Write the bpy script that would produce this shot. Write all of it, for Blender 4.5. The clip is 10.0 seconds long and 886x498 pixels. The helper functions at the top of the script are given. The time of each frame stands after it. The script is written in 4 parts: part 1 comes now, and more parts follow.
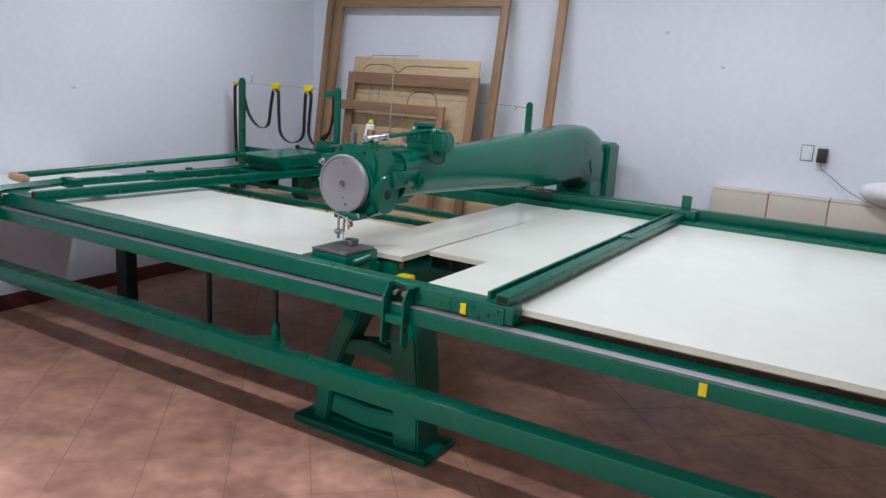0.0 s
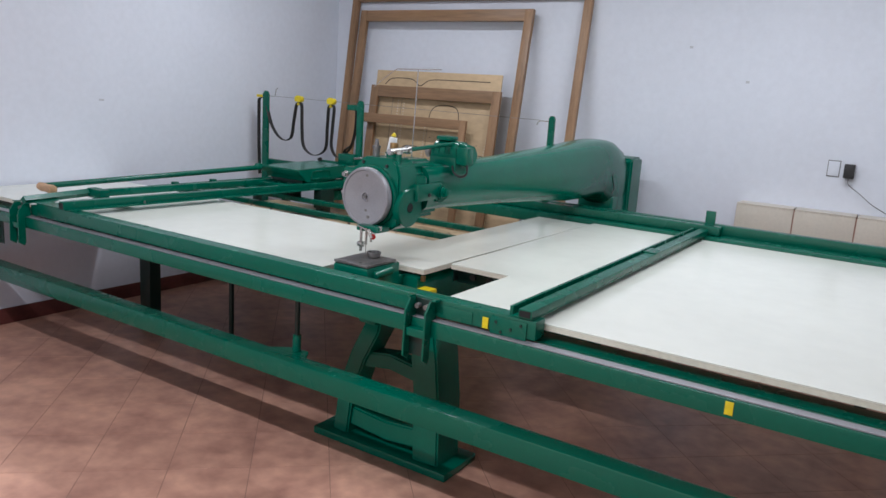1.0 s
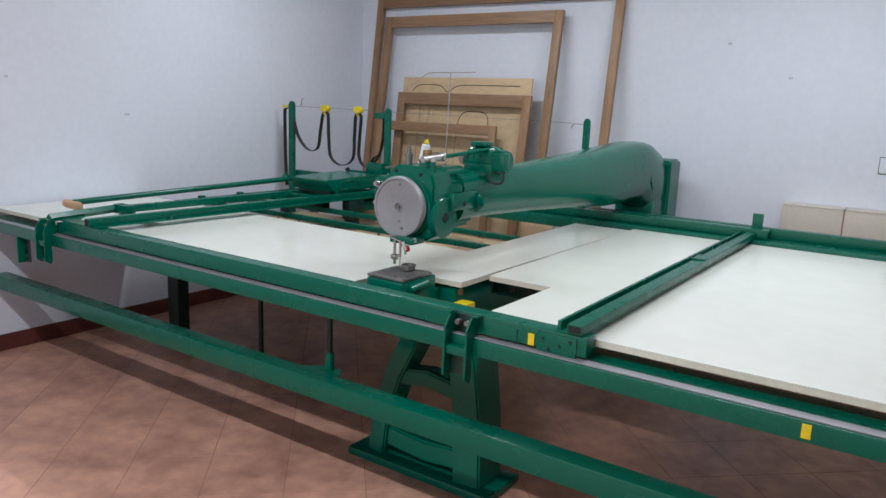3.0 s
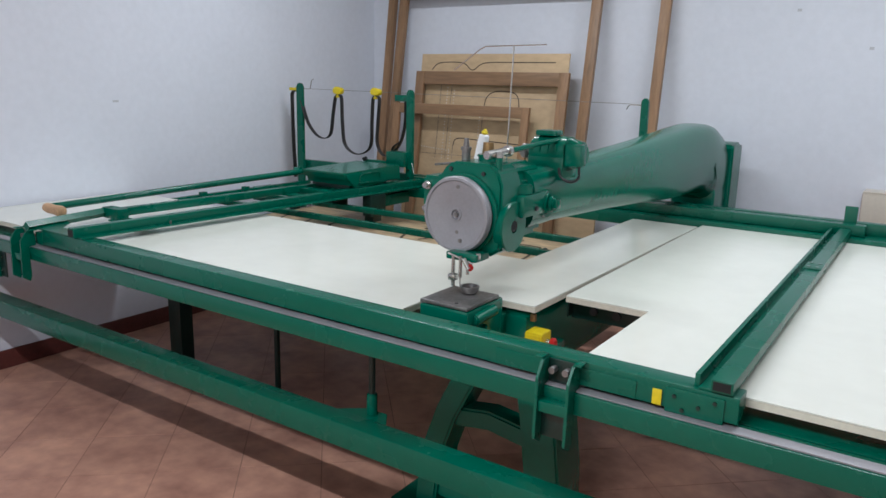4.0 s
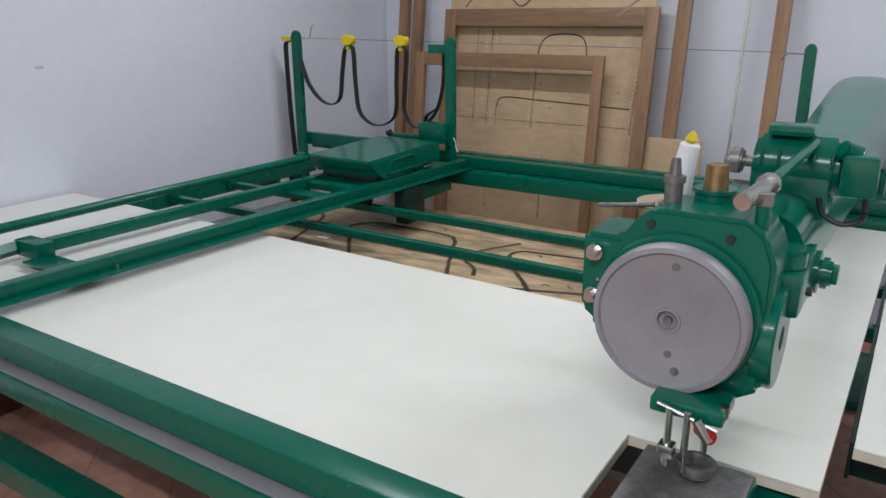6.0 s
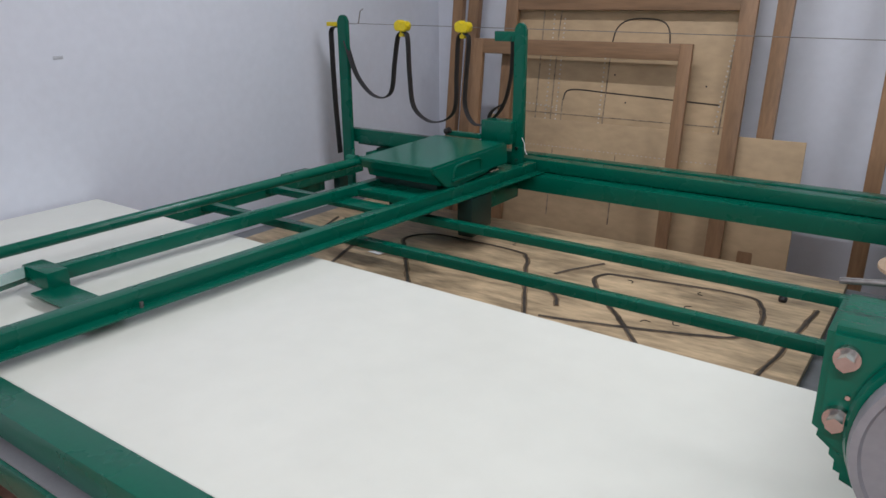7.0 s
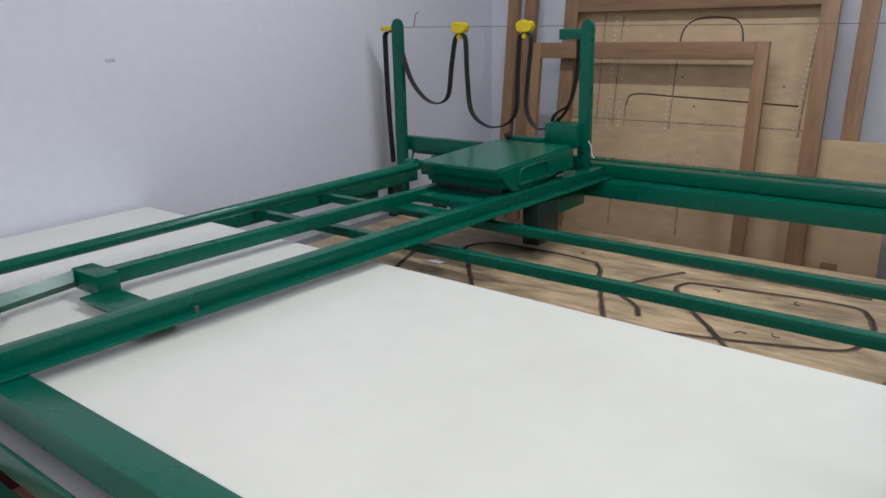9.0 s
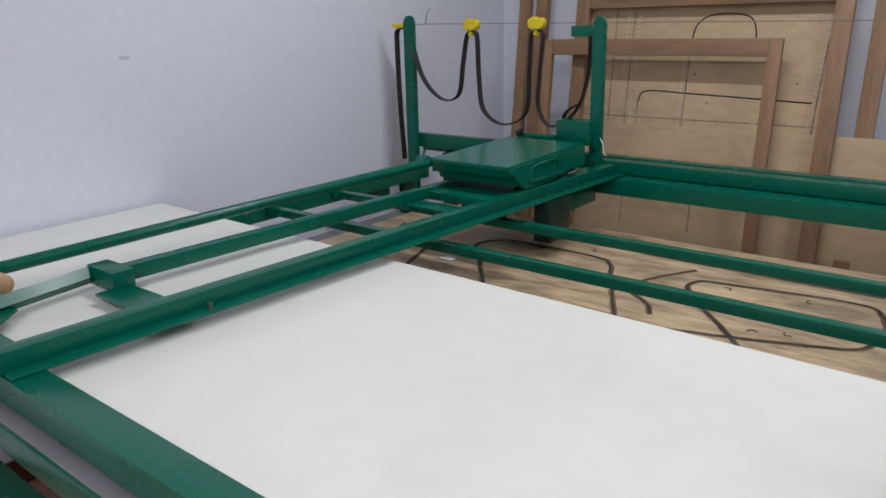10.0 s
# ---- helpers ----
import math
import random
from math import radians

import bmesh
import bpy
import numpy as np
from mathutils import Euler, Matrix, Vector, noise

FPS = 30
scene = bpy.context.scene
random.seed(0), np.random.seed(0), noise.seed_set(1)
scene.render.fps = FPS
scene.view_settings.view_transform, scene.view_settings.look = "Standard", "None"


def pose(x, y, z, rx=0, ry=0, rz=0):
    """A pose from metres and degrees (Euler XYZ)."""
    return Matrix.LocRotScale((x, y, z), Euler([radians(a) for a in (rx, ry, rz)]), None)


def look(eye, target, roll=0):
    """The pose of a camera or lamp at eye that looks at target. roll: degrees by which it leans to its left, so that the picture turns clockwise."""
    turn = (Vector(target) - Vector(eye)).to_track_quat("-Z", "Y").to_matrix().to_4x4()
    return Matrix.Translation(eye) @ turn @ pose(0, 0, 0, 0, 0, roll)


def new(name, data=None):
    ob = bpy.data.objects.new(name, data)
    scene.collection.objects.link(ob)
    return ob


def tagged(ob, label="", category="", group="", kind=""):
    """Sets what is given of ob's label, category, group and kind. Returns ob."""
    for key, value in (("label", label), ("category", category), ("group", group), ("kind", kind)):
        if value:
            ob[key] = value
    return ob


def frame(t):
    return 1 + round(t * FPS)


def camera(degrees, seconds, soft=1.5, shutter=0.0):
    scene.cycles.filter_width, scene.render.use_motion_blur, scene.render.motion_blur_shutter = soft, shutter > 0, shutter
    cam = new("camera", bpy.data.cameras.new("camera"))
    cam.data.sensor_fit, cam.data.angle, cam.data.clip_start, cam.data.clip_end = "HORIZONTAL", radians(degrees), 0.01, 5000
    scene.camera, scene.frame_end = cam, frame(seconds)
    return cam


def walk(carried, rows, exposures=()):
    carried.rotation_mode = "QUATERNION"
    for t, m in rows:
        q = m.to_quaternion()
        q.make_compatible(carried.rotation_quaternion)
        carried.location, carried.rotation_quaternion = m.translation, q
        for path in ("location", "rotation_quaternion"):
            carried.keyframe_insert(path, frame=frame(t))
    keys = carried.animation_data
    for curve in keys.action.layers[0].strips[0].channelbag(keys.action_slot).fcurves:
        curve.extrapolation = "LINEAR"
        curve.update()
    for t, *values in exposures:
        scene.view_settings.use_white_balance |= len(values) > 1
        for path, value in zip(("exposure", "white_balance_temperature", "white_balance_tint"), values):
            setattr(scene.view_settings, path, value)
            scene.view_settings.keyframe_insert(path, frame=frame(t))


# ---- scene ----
cam = camera(62.0, 10.0)
PATH = [
    (0, (1.817, -2.345, 1.576), (0.822, -0.665, 1.141), 3.5),
    (0.5, (1.816, -2.34, 1.574), (0.798, -0.671, 1.151), 3.7),
    (1, (1.805, -2.346, 1.576), (0.76, -0.689, 1.172), 3.7),
    (1.5, (1.797, -2.343, 1.58), (0.732, -0.695, 1.193), 3.6),
    (2, (1.798, -2.34, 1.581), (0.72, -0.698, 1.204), 3.5),
    (2.5, (1.787, -2.345, 1.579), (0.699, -0.71, 1.203), 3.1),
    (2.7, (1.765, -2.328, 1.565), (0.668, -0.699, 1.187), 2.7),
    (3.8, (1.289, -1.955, 1.556), (0.188, -0.341, 1.127), 1.2),
    (4, (1.17, -1.907, 1.56), (0.083, -0.288, 1.119), 1.3),
    (4.5, (0.866, -1.717, 1.585), (-0.2, -0.093, 1.107), 0.8),
    (5, (0.671, -1.519, 1.578), (-0.374, 0.106, 1.061), 0.5),
    (5.2, (0.597, -1.4, 1.588), (-0.447, 0.22, 1.055), -0.0),
    (6.3, (0.086, -0.976, 1.605), (-0.959, 0.61, 0.979), -0.2),
    (6.5, (0.016, -0.923, 1.599), (-1.045, 0.648, 0.962), -0.2),
    (7, (-0.145, -0.79, 1.603), (-1.241, 0.754, 0.96), -0.4),
    (7.5, (-0.23, -0.747, 1.607), (-1.369, 0.776, 0.987), -0.8),
    (8, (-0.282, -0.739, 1.571), (-1.455, 0.777, 0.999), -1.0),
    (8.5, (-0.309, -0.725, 1.502), (-1.491, 0.783, 0.928), -1.3),
    (9, (-0.305, -0.732, 1.501), (-1.493, 0.767, 0.92), -1.4),
    (9.5, (-0.303, -0.737, 1.501), (-1.499, 0.754, 0.913), -1.5),
    (10, (-0.303, -0.738, 1.507), (-1.512, 0.741, 0.916), -1.5),
]
walk(cam, [(t, look(eye, target, roll)) for t, eye, target, roll in PATH],
     exposures=[(0.0, 0.08, 6200, 10), (4.5, 0.06, 6250, 7), (6.5, -0.1, 6350, 11), (8.5, -0.12, 6350, 11), (10.0, -0.08, 6350, 12)])

# ---- world, light ----
world = bpy.data.worlds.new("world")
scene.world = world
world.use_nodes = True
wn = world.node_tree
sky = wn.nodes.new("ShaderNodeTexSky")
sky.sky_type = "NISHITA"
sky.sun_disc = False
sky.sun_elevation, sky.sun_rotation = radians(35), radians(200)
wn.nodes["Background"].inputs[1].default_value = 0.10
wn.links.new(sky.outputs[0], wn.nodes["Background"].inputs[0])


def area(name, m, sx, sy, watts, colour):
    d = bpy.data.lights.new(name, "AREA")
    d.shape, d.size, d.size_y, d.energy, d.color = "RECTANGLE", sx, sy, watts, colour
    ob = new(name, d)
    ob.matrix_world = m
    return ob


# ---- materials ----
def material(name, colour, rough=0.5, metal=0.0, var=0.12, scale=3.0, fine=60.0, bump=0.15, coat=0.0, stretch=(1, 1, 1), dark=None, island=0.0, dist=0.002, spec=0.5, world=False):
    """A painted or plain surface: two sizes of mottling, fine relief and uneven gloss."""
    mat = bpy.data.materials.new(name)
    mat.use_nodes = True
    nt = mat.node_tree
    nd, ln = nt.nodes, nt.links
    bs = nd["Principled BSDF"]
    tc = nd.new("ShaderNodeTexCoord")
    mp = nd.new("ShaderNodeMapping")
    mp.inputs["Scale"].default_value = stretch
    ln.new(nd.new("ShaderNodeNewGeometry").outputs["Position"] if world else tc.outputs["Object"], mp.inputs[0])
    big, small = nd.new("ShaderNodeTexNoise"), nd.new("ShaderNodeTexNoise")
    big.inputs["Scale"].default_value, small.inputs["Scale"].default_value = scale, fine
    big.inputs["Detail"].default_value = small.inputs["Detail"].default_value = 5
    ln.new(mp.outputs[0], big.inputs["Vector"])
    ln.new(mp.outputs[0], small.inputs["Vector"])
    mix = nd.new("ShaderNodeMath")
    mix.operation = "MULTIPLY_ADD"
    mix.inputs[1].default_value = 0.6
    ln.new(big.outputs["Fac"], mix.inputs[0])
    half = nd.new("ShaderNodeMath")
    half.operation = "MULTIPLY"
    half.inputs[1].default_value = 0.4
    ln.new(small.outputs["Fac"], half.inputs[0])
    ln.new(half.outputs[0], mix.inputs[2])
    ramp = nd.new("ShaderNodeValToRGB")
    lo = dark or tuple(c * (1 - 2 * var) for c in colour)
    ramp.color_ramp.elements[0].color, ramp.color_ramp.elements[1].color = (*lo, 1), (*[min(1, c * (1 + var)) for c in colour], 1)
    ramp.color_ramp.elements[0].position, ramp.color_ramp.elements[1].position = 0.32, 0.68
    ln.new(mix.outputs[0], ramp.inputs[0])
    out = ramp.outputs[0]
    if island:
        info = nd.new("ShaderNodeObjectInfo")
        hsv = nd.new("ShaderNodeHueSaturation")
        mr = nd.new("ShaderNodeMapRange")
        mr.inputs[3].default_value, mr.inputs[4].default_value = 1 - island, 1 + island
        ln.new(info.outputs["Random"], mr.inputs[0])
        ln.new(mr.outputs[0], hsv.inputs["Value"])
        ln.new(out, hsv.inputs["Color"])
        out = hsv.outputs[0]
    ln.new(out, bs.inputs["Base Color"])
    rr = nd.new("ShaderNodeMapRange")
    rr.inputs[3].default_value, rr.inputs[4].default_value = max(0.03, rough * 0.75), min(1, rough * 1.25)
    ln.new(big.outputs["Fac"], rr.inputs[0])
    ln.new(rr.outputs[0], bs.inputs["Roughness"])
    bs.inputs["Metallic"].default_value = metal
    bs.inputs["Specular IOR Level"].default_value = spec
    bs.inputs["Coat Weight"].default_value = coat
    bs.inputs["Coat Roughness"].default_value = 0.15
    if bump:
        bp = nd.new("ShaderNodeBump")
        bp.inputs["Strength"].default_value, bp.inputs["Distance"].default_value = bump, dist
        ln.new(small.outputs["Fac"], bp.inputs["Height"])
        ln.new(bp.outputs[0], bs.inputs["Normal"])
    return mat


GREEN = material("green_enamel", (0.0, 0.102, 0.063), 0.27, var=0.05, scale=5, fine=90, bump=0.08, coat=0.05, spec=0.3)
CAST = material("green_cast_enamel", (0.0, 0.113, 0.071), 0.22, var=0.06, scale=4, fine=45, bump=0.16, coat=0.12, spec=0.32, dist=0.003)
# dark green of legs and fittings; also stands for shade in seam and brackets
DARKG = material("dark_green_paint_and_shade", (0.001, 0.02, 0.015), 0.4, var=0.2, bump=0.15)
BOARD = material("cream_laminate", (0.77, 0.78, 0.705), 0.2, var=0.025, scale=2, fine=14, bump=0.03)
BOARD_EDGE = material("board_edge", (0.68, 0.64, 0.53), 0.6, var=0.1)
WALL = material("white_wall_paint", (0.73, 0.755, 0.83), 0.75, var=0.03, scale=1.2, fine=25, bump=0.25, dist=0.004)
CEIL = material("ceiling_paint", (0.8, 0.8, 0.79), 0.9, var=0.02)
SKIRT = material("red_skirting_tile", (0.13, 0.035, 0.03), 0.35, var=0.2, scale=6)
TILE = material("terracotta_tile", (0.56, 0.31, 0.22), 0.42, var=0.3, scale=2.6, fine=11, bump=0.2, island=0.05, dark=(0.31, 0.15, 0.115), world=True)
GROUT = material("tile_grout", (0.36, 0.2, 0.155), 0.9, var=0.2)
ALU = material("brushed_aluminium", (0.29, 0.285, 0.305), 0.5, metal=0.35, var=0.06, scale=9, fine=120, bump=0.1)
STEEL = material("polished_steel", (0.55, 0.54, 0.52), 0.25, metal=1.0, var=0.1, scale=20)
WORN = material("worn_steel_plate", (0.24, 0.23, 0.225), 0.42, metal=0.7, var=0.25, scale=14, fine=90)
BRASS = material("dull_brass", (0.32, 0.2, 0.09), 0.4, metal=0.8, var=0.2, scale=20)
BLACK = material("black_rubber", (0.018, 0.018, 0.02), 0.5, var=0.2, scale=12)
# near-black that paints the shade inside openings, on solid plates and plugs
HOLE = material("painted_cavity_shade", (0.008, 0.009, 0.009), 0.8, var=0.1)
YELLOW = material("yellow_plastic", (0.72, 0.56, 0.01), 0.4, var=0.1, scale=20)
RED = material("red_plastic", (0.5, 0.015, 0.015), 0.35, var=0.1, scale=20)
THREAD = material("white_thread", (0.82, 0.82, 0.84), 0.8, var=0.05, scale=20, fine=200, bump=0.4)
CHIP = material("wall_chip", (0.54, 0.55, 0.59), 0.8, var=0.1)
WHITE = material("white_plastic", (0.78, 0.78, 0.78), 0.4, var=0.03)
FRAMEWOOD = material("brown_frame_timber", (0.29, 0.165, 0.085), 0.45, var=0.2, scale=2.2, fine=14, bump=0.2, stretch=(5, 5, 0.5), island=0.12)
FRAMEWOOD_X = material("brown_rail_timber", (0.29, 0.165, 0.085), 0.45, var=0.2, scale=2.2, fine=14, bump=0.2, stretch=(0.5, 5, 5), island=0.12)
PLY = material("plywood_face", (0.53, 0.38, 0.225), 0.6, var=0.12, scale=2.2, fine=14, bump=0.12, stretch=(1, 1, 2.2), island=0.06)
PLYFLAT = material("worn_plywood_top", (0.52, 0.385, 0.235), 0.5, var=0.36, scale=3.4, fine=16, bump=0.25, stretch=(1, 4, 1))
GROOVE = material("burnt_groove", (0.055, 0.043, 0.034), 0.7, var=0.4, scale=15)
PENCIL = material("faint_groove_line", (0.35, 0.27, 0.19), 0.8, var=0.4, scale=40)
GREYBOARD = material("grey_board", (0.17, 0.18, 0.19), 0.5, var=0.12)
BEIGE = material("beige_glazed_tile", (0.6, 0.54, 0.46), 0.35, var=0.05, scale=3, island=0.05)
HANDLEWOOD = material("pale_turned_wood", (0.55, 0.34, 0.19), 0.5, var=0.2, scale=10, fine=60, stretch=(1, 4, 1))
CORD = material("grey_cord", (0.2, 0.2, 0.21), 0.5, var=0.1)
SCORCH = material("scorched_wood", (0.2, 0.135, 0.075), 0.75, var=0.45, scale=9, fine=40)
STAPLE = material("dull_staples", (0.62, 0.58, 0.5), 0.5, var=0.2, scale=30)
CONE = material("cardboard_cone", (0.42, 0.3, 0.2), 0.7, var=0.15)

# ---- mesh helpers ----
ORIGIN = {}


def thing(name, at, label, category, group="", kind=""):
    """An Empty at the base of a thing, to hold its parts."""
    ob = new(name)
    ob.empty_display_size = 0.05
    ob.location = at
    ORIGIN[ob.name] = Vector(at)
    return tagged(ob, label, category, group, kind)


def part(name, bm, mat, parent=None, label="", smooth=30, at=None):
    """One mesh object from a bmesh in world places, under a thing or a part."""
    o = ORIGIN[parent.name] if parent else Vector(at or (0, 0, 0))
    bmesh.ops.translate(bm, verts=bm.verts, vec=-o)
    bmesh.ops.recalc_face_normals(bm, faces=bm.faces)
    if smooth:
        for f in bm.faces:
            f.smooth = True
        for e in bm.edges:
            e.smooth = len(e.link_faces) == 2 and e.calc_face_angle(9) < radians(smooth)
    me = bpy.data.meshes.new(name)
    bm.to_mesh(me)
    bm.free()
    for mt in (mat if isinstance(mat, (list, tuple)) else [mat]):
        me.materials.append(mt)
    ob = new(name, me)
    if parent:
        ob.parent = parent
    else:
        ob.location = o
    ORIGIN[ob.name] = o
    if label:
        ob["label"] = label
    return ob


def bevel(bm, w, seg=2):
    if w:
        bmesh.ops.bevel(bm, geom=list(bm.edges), offset=w, segments=seg, affect="EDGES", profile=0.6, clamp_overlap=True)
    return bm


def box(x0, x1, y0, y1, z0, z1, w=0.004, turn=None, seg=2):
    bm = bmesh.new()
    bmesh.ops.create_cube(bm, size=1)
    bmesh.ops.scale(bm, vec=(abs(x1 - x0), abs(y1 - y0), abs(z1 - z0)), verts=bm.verts)
    bevel(bm, w, seg)
    m = Matrix.Translation(((x0 + x1) / 2, (y0 + y1) / 2, (z0 + z1) / 2))
    bm.transform(m @ turn if turn else m)
    return bm


def rod(p, q, r, r2=None, seg=16, w=0.0):
    """A round bar from p to q."""
    p, q = Vector(p), Vector(q)
    bm = bmesh.new()
    bmesh.ops.create_cone(bm, cap_ends=True, segments=seg, radius1=r, radius2=r if r2 is None else r2, depth=(q - p).length)
    if w:
        bevel_edges = [e for e in bm.edges if len(e.link_faces) == 2 and e.calc_face_angle() > 1]
        bmesh.ops.bevel(bm, geom=bevel_edges, offset=w, segments=2, affect="EDGES")
    bm.transform(Matrix.Translation((p + q) / 2) @ (q - p).to_track_quat("Z", "Y").to_matrix().to_4x4())
    return bm


def join(*bms):
    out = bms[0]
    for b in bms[1:]:
        me = bpy.data.meshes.new("join")
        b.to_mesh(me)
        out.from_mesh(me)
        b.free()
        bpy.data.meshes.remove(me)
    return out


def prism(points, axis, a, b, w=0.003, seg=2):
    """A flat outline drawn out along an axis from a to b. The outline's two numbers are the other two axes, in order."""
    bm = bmesh.new()
    def place(u, v, s):
        return {"x": (s, u, v), "y": (u, s, v), "z": (u, v, s)}[axis]
    lo = [bm.verts.new(place(u, v, a)) for u, v in points]
    hi = [bm.verts.new(place(u, v, b)) for u, v in points]
    n = len(points)
    bm.faces.new(lo)
    bm.faces.new(hi)
    for i in range(n):
        bm.faces.new((lo[i], lo[(i + 1) % n], hi[(i + 1) % n], hi[i]))
    bmesh.ops.recalc_face_normals(bm, faces=bm.faces)
    if w:
        es = [e for e in bm.edges if e.calc_face_angle(0) > 0.5]
        bmesh.ops.bevel(bm, geom=es, offset=w, segments=seg, affect="EDGES", clamp_overlap=True)
    return bm


def lathe(profile, centre, axis, seg=40):
    """A turned body: profile of (radius, along)."""
    bm = bmesh.new()
    rings = []
    for r, h in profile:
        rings.append([bm.verts.new((r * math.cos(2 * math.pi * i / seg), r * math.sin(2 * math.pi * i / seg), h)) for i in range(seg)])
    for a, b in zip(rings, rings[1:]):
        for i in range(seg):
            bm.faces.new((a[i], a[(i + 1) % seg], b[(i + 1) % seg], b[i]))
    bm.faces.new(rings[0])
    bm.faces.new(rings[-1])
    bm.transform(Matrix.Translation(centre) @ Vector(axis).to_track_quat("Z", "Y").to_matrix().to_4x4())
    return bm


def spline(points, n=8):
    """A smooth line through points."""
    p = [Vector(q) for q in points]
    p = [2 * p[0] - p[1]] + p + [2 * p[-1] - p[-2]]
    out = []
    for i in range(1, len(p) - 2):
        for k in range(n):
            t = k / n
            a, b, c, d = p[i - 1:i + 3]
            out.append(0.5 * (2 * b + (c - a) * t + (2 * a - 5 * b + 4 * c - d) * t * t + (3 * b - a - 3 * c + d) * t ** 3))
    return out + [p[-2]]


def sweep(points, r, rz=None, seg=8, up=(0, 0, 1)):
    """A bar of oval section along a line; rz: its half-height along up."""
    bm = bmesh.new()
    rings = []
    up = Vector(up)
    for i, p in enumerate(points):
        d = (points[min(i + 1, len(points) - 1)] - points[max(i - 1, 0)]).normalized()
        side = d.cross(up)
        side = side.normalized() if side.length > 1e-4 else Vector((1, 0, 0))
        top = side.cross(d).normalized()
        rings.append([bm.verts.new(p + side * r * math.cos(2 * math.pi * k / seg) + top * (rz or r) * math.sin(2 * math.pi * k / seg)) for k in range(seg)])
    for a, b in zip(rings, rings[1:]):
        for k in range(seg):
            bm.faces.new((a[k], a[(k + 1) % seg], b[(k + 1) % seg], b[k]))
    bm.faces.new(rings[0])
    bm.faces.new(rings[-1])
    return bm


# ---- the room ----
WX, WY, EX, SY, TOP = -2.87, 3.02, 4.2, -4.6, 3.1
floor = tagged(part("floor", box(WX - 0.2, EX + 0.2, SY - 0.2, WY + 0.2, -0.2, -0.0012, 0), GROUT, at=(0, 0, 0)), "terracotta tiled workshop floor with dark joints", "floor", kind="structure")
tagged(part("wall_west", box(WX - 0.2, WX, SY - 0.2, WY + 0.2, -0.006, TOP, 0), WALL), "white painted plaster wall with small marks", "wall", kind="structure")
tagged(part("wall_north", box(WX, EX, WY, WY + 0.2, -0.006, TOP, 0), WALL), "white painted plaster wall behind the machine", "wall", kind="structure")
tagged(part("wall_east", box(EX, EX + 0.2, SY - 0.2, WY + 0.2, -0.006, TOP, 0), WALL), "plain white painted plaster wall", "wall", kind="structure")
wall_s = join(box(WX, -1.9, SY - 0.2, SY, -0.006, TOP, 0), box(2.9, EX, SY - 0.2, SY, -0.006, TOP, 0), box(-1.9, 2.9, SY - 0.2, SY, 2.6, TOP, 0), box(-1.9, 2.9, SY - 0.2, SY, -0.006, 0.25, 0))
tagged(part("wall_south", wall_s, WALL), "unseen white wall with one added window opening", "wall", kind="structure")
tagged(part("ceiling", box(WX - 0.2, EX + 0.2, SY - 0.2, WY + 0.2, TOP, TOP + 0.15, 0), CEIL), "flat white painted ceiling", "ceiling", kind="structure")
tagged(part("baseboard_west", box(WX, WX + 0.012, SY, WY, -0.004, 0.10, 0.003), SKIRT), "dark red tiled skirting along the wall", "skirting", kind="structure")
tagged(part("baseboard_north", box(WX + 0.012, EX, WY - 0.012, WY, -0.004, 0.10, 0.003), SKIRT), "dark red tiled skirting along the wall", "skirting", kind="structure")
# unseen window, added with an area lamp as soft fill from the front
win = thing("unseen_window", (0.5, SY - 0.1, 0.25), "unseen wide window added to hold a fill lamp", "window", kind="structure")
for a, b in ((-1.9, -1.84), (0.47, 0.53), (2.84, 2.9)):
    part("window_frame", box(a, b, SY - 0.13, SY - 0.07, 0.25, 2.6, 0.004), WHITE, win)
for a, b in ((0.25, 0.31), (2.54, 2.6)):
    part("window_frame", box(-1.838, 0.468, SY - 0.13, SY - 0.07, a, b, 0.004), WHITE, win)
    part("window_frame", box(0.532, 2.838, SY - 0.13, SY - 0.07, a, b, 0.004), WHITE, win)
area("window_fill_lamp", look((0.5, SY - 0.05, 1.45), (0.5, 0, 0.9)), 4.6, 2.2, 16, (0.80, 0.90, 1.0))


def tube_light(x0, x1, y, z, watts, label, down):
    ob = thing("ceiling_light", ((x0 + x1) / 2, y, z), label, "tube light")
    part("housing", box(x0 - 0.04, x1 + 0.04, y - 0.05, y + 0.05, z - 0.045, z, 0.006), WHITE, ob)
    c = ((x0 + x1) / 2, y, z - 0.06)
    area("tube_lamp", look(c, (c[0], c[1] + down[0], c[2] + down[1])), x1 - x0, 0.08, watts, (0.93, 0.95, 1.0))


tube_light(-0.7, 0.8, -2.1, TOP, 76, "white tube light under the ceiling in front of the table", (0.0, -1))
# two unseen tubes added to brighten the rear walls and the boards
tube_light(-1.9, -0.7, 1.2, TOP, 27, "unseen tube light added above the carriage as fill", (0.0, -1))
tube_light(0.6, 1.8, 1.2, TOP, 34, "unseen tube light added above the boards as fill", (0.0, -1))

# ---- P: where the moving frame's rear post stands along the rails ----
P = -1.68
H = 0.875

# ---- boards ----
def board(name, pts, z, label):
    ob = thing(name, (pts[0][0], pts[0][1], z - 0.022), label, "table board", group="boards of the sewing table")
    part("top_face", prism(pts, "z", z - 0.004, z, 0.001), BOARD, ob)
    part("core", prism(pts, "z", z - 0.022, z - 0.0045, 0), BOARD_EDGE, ob, "pale raw edge")
    return ob


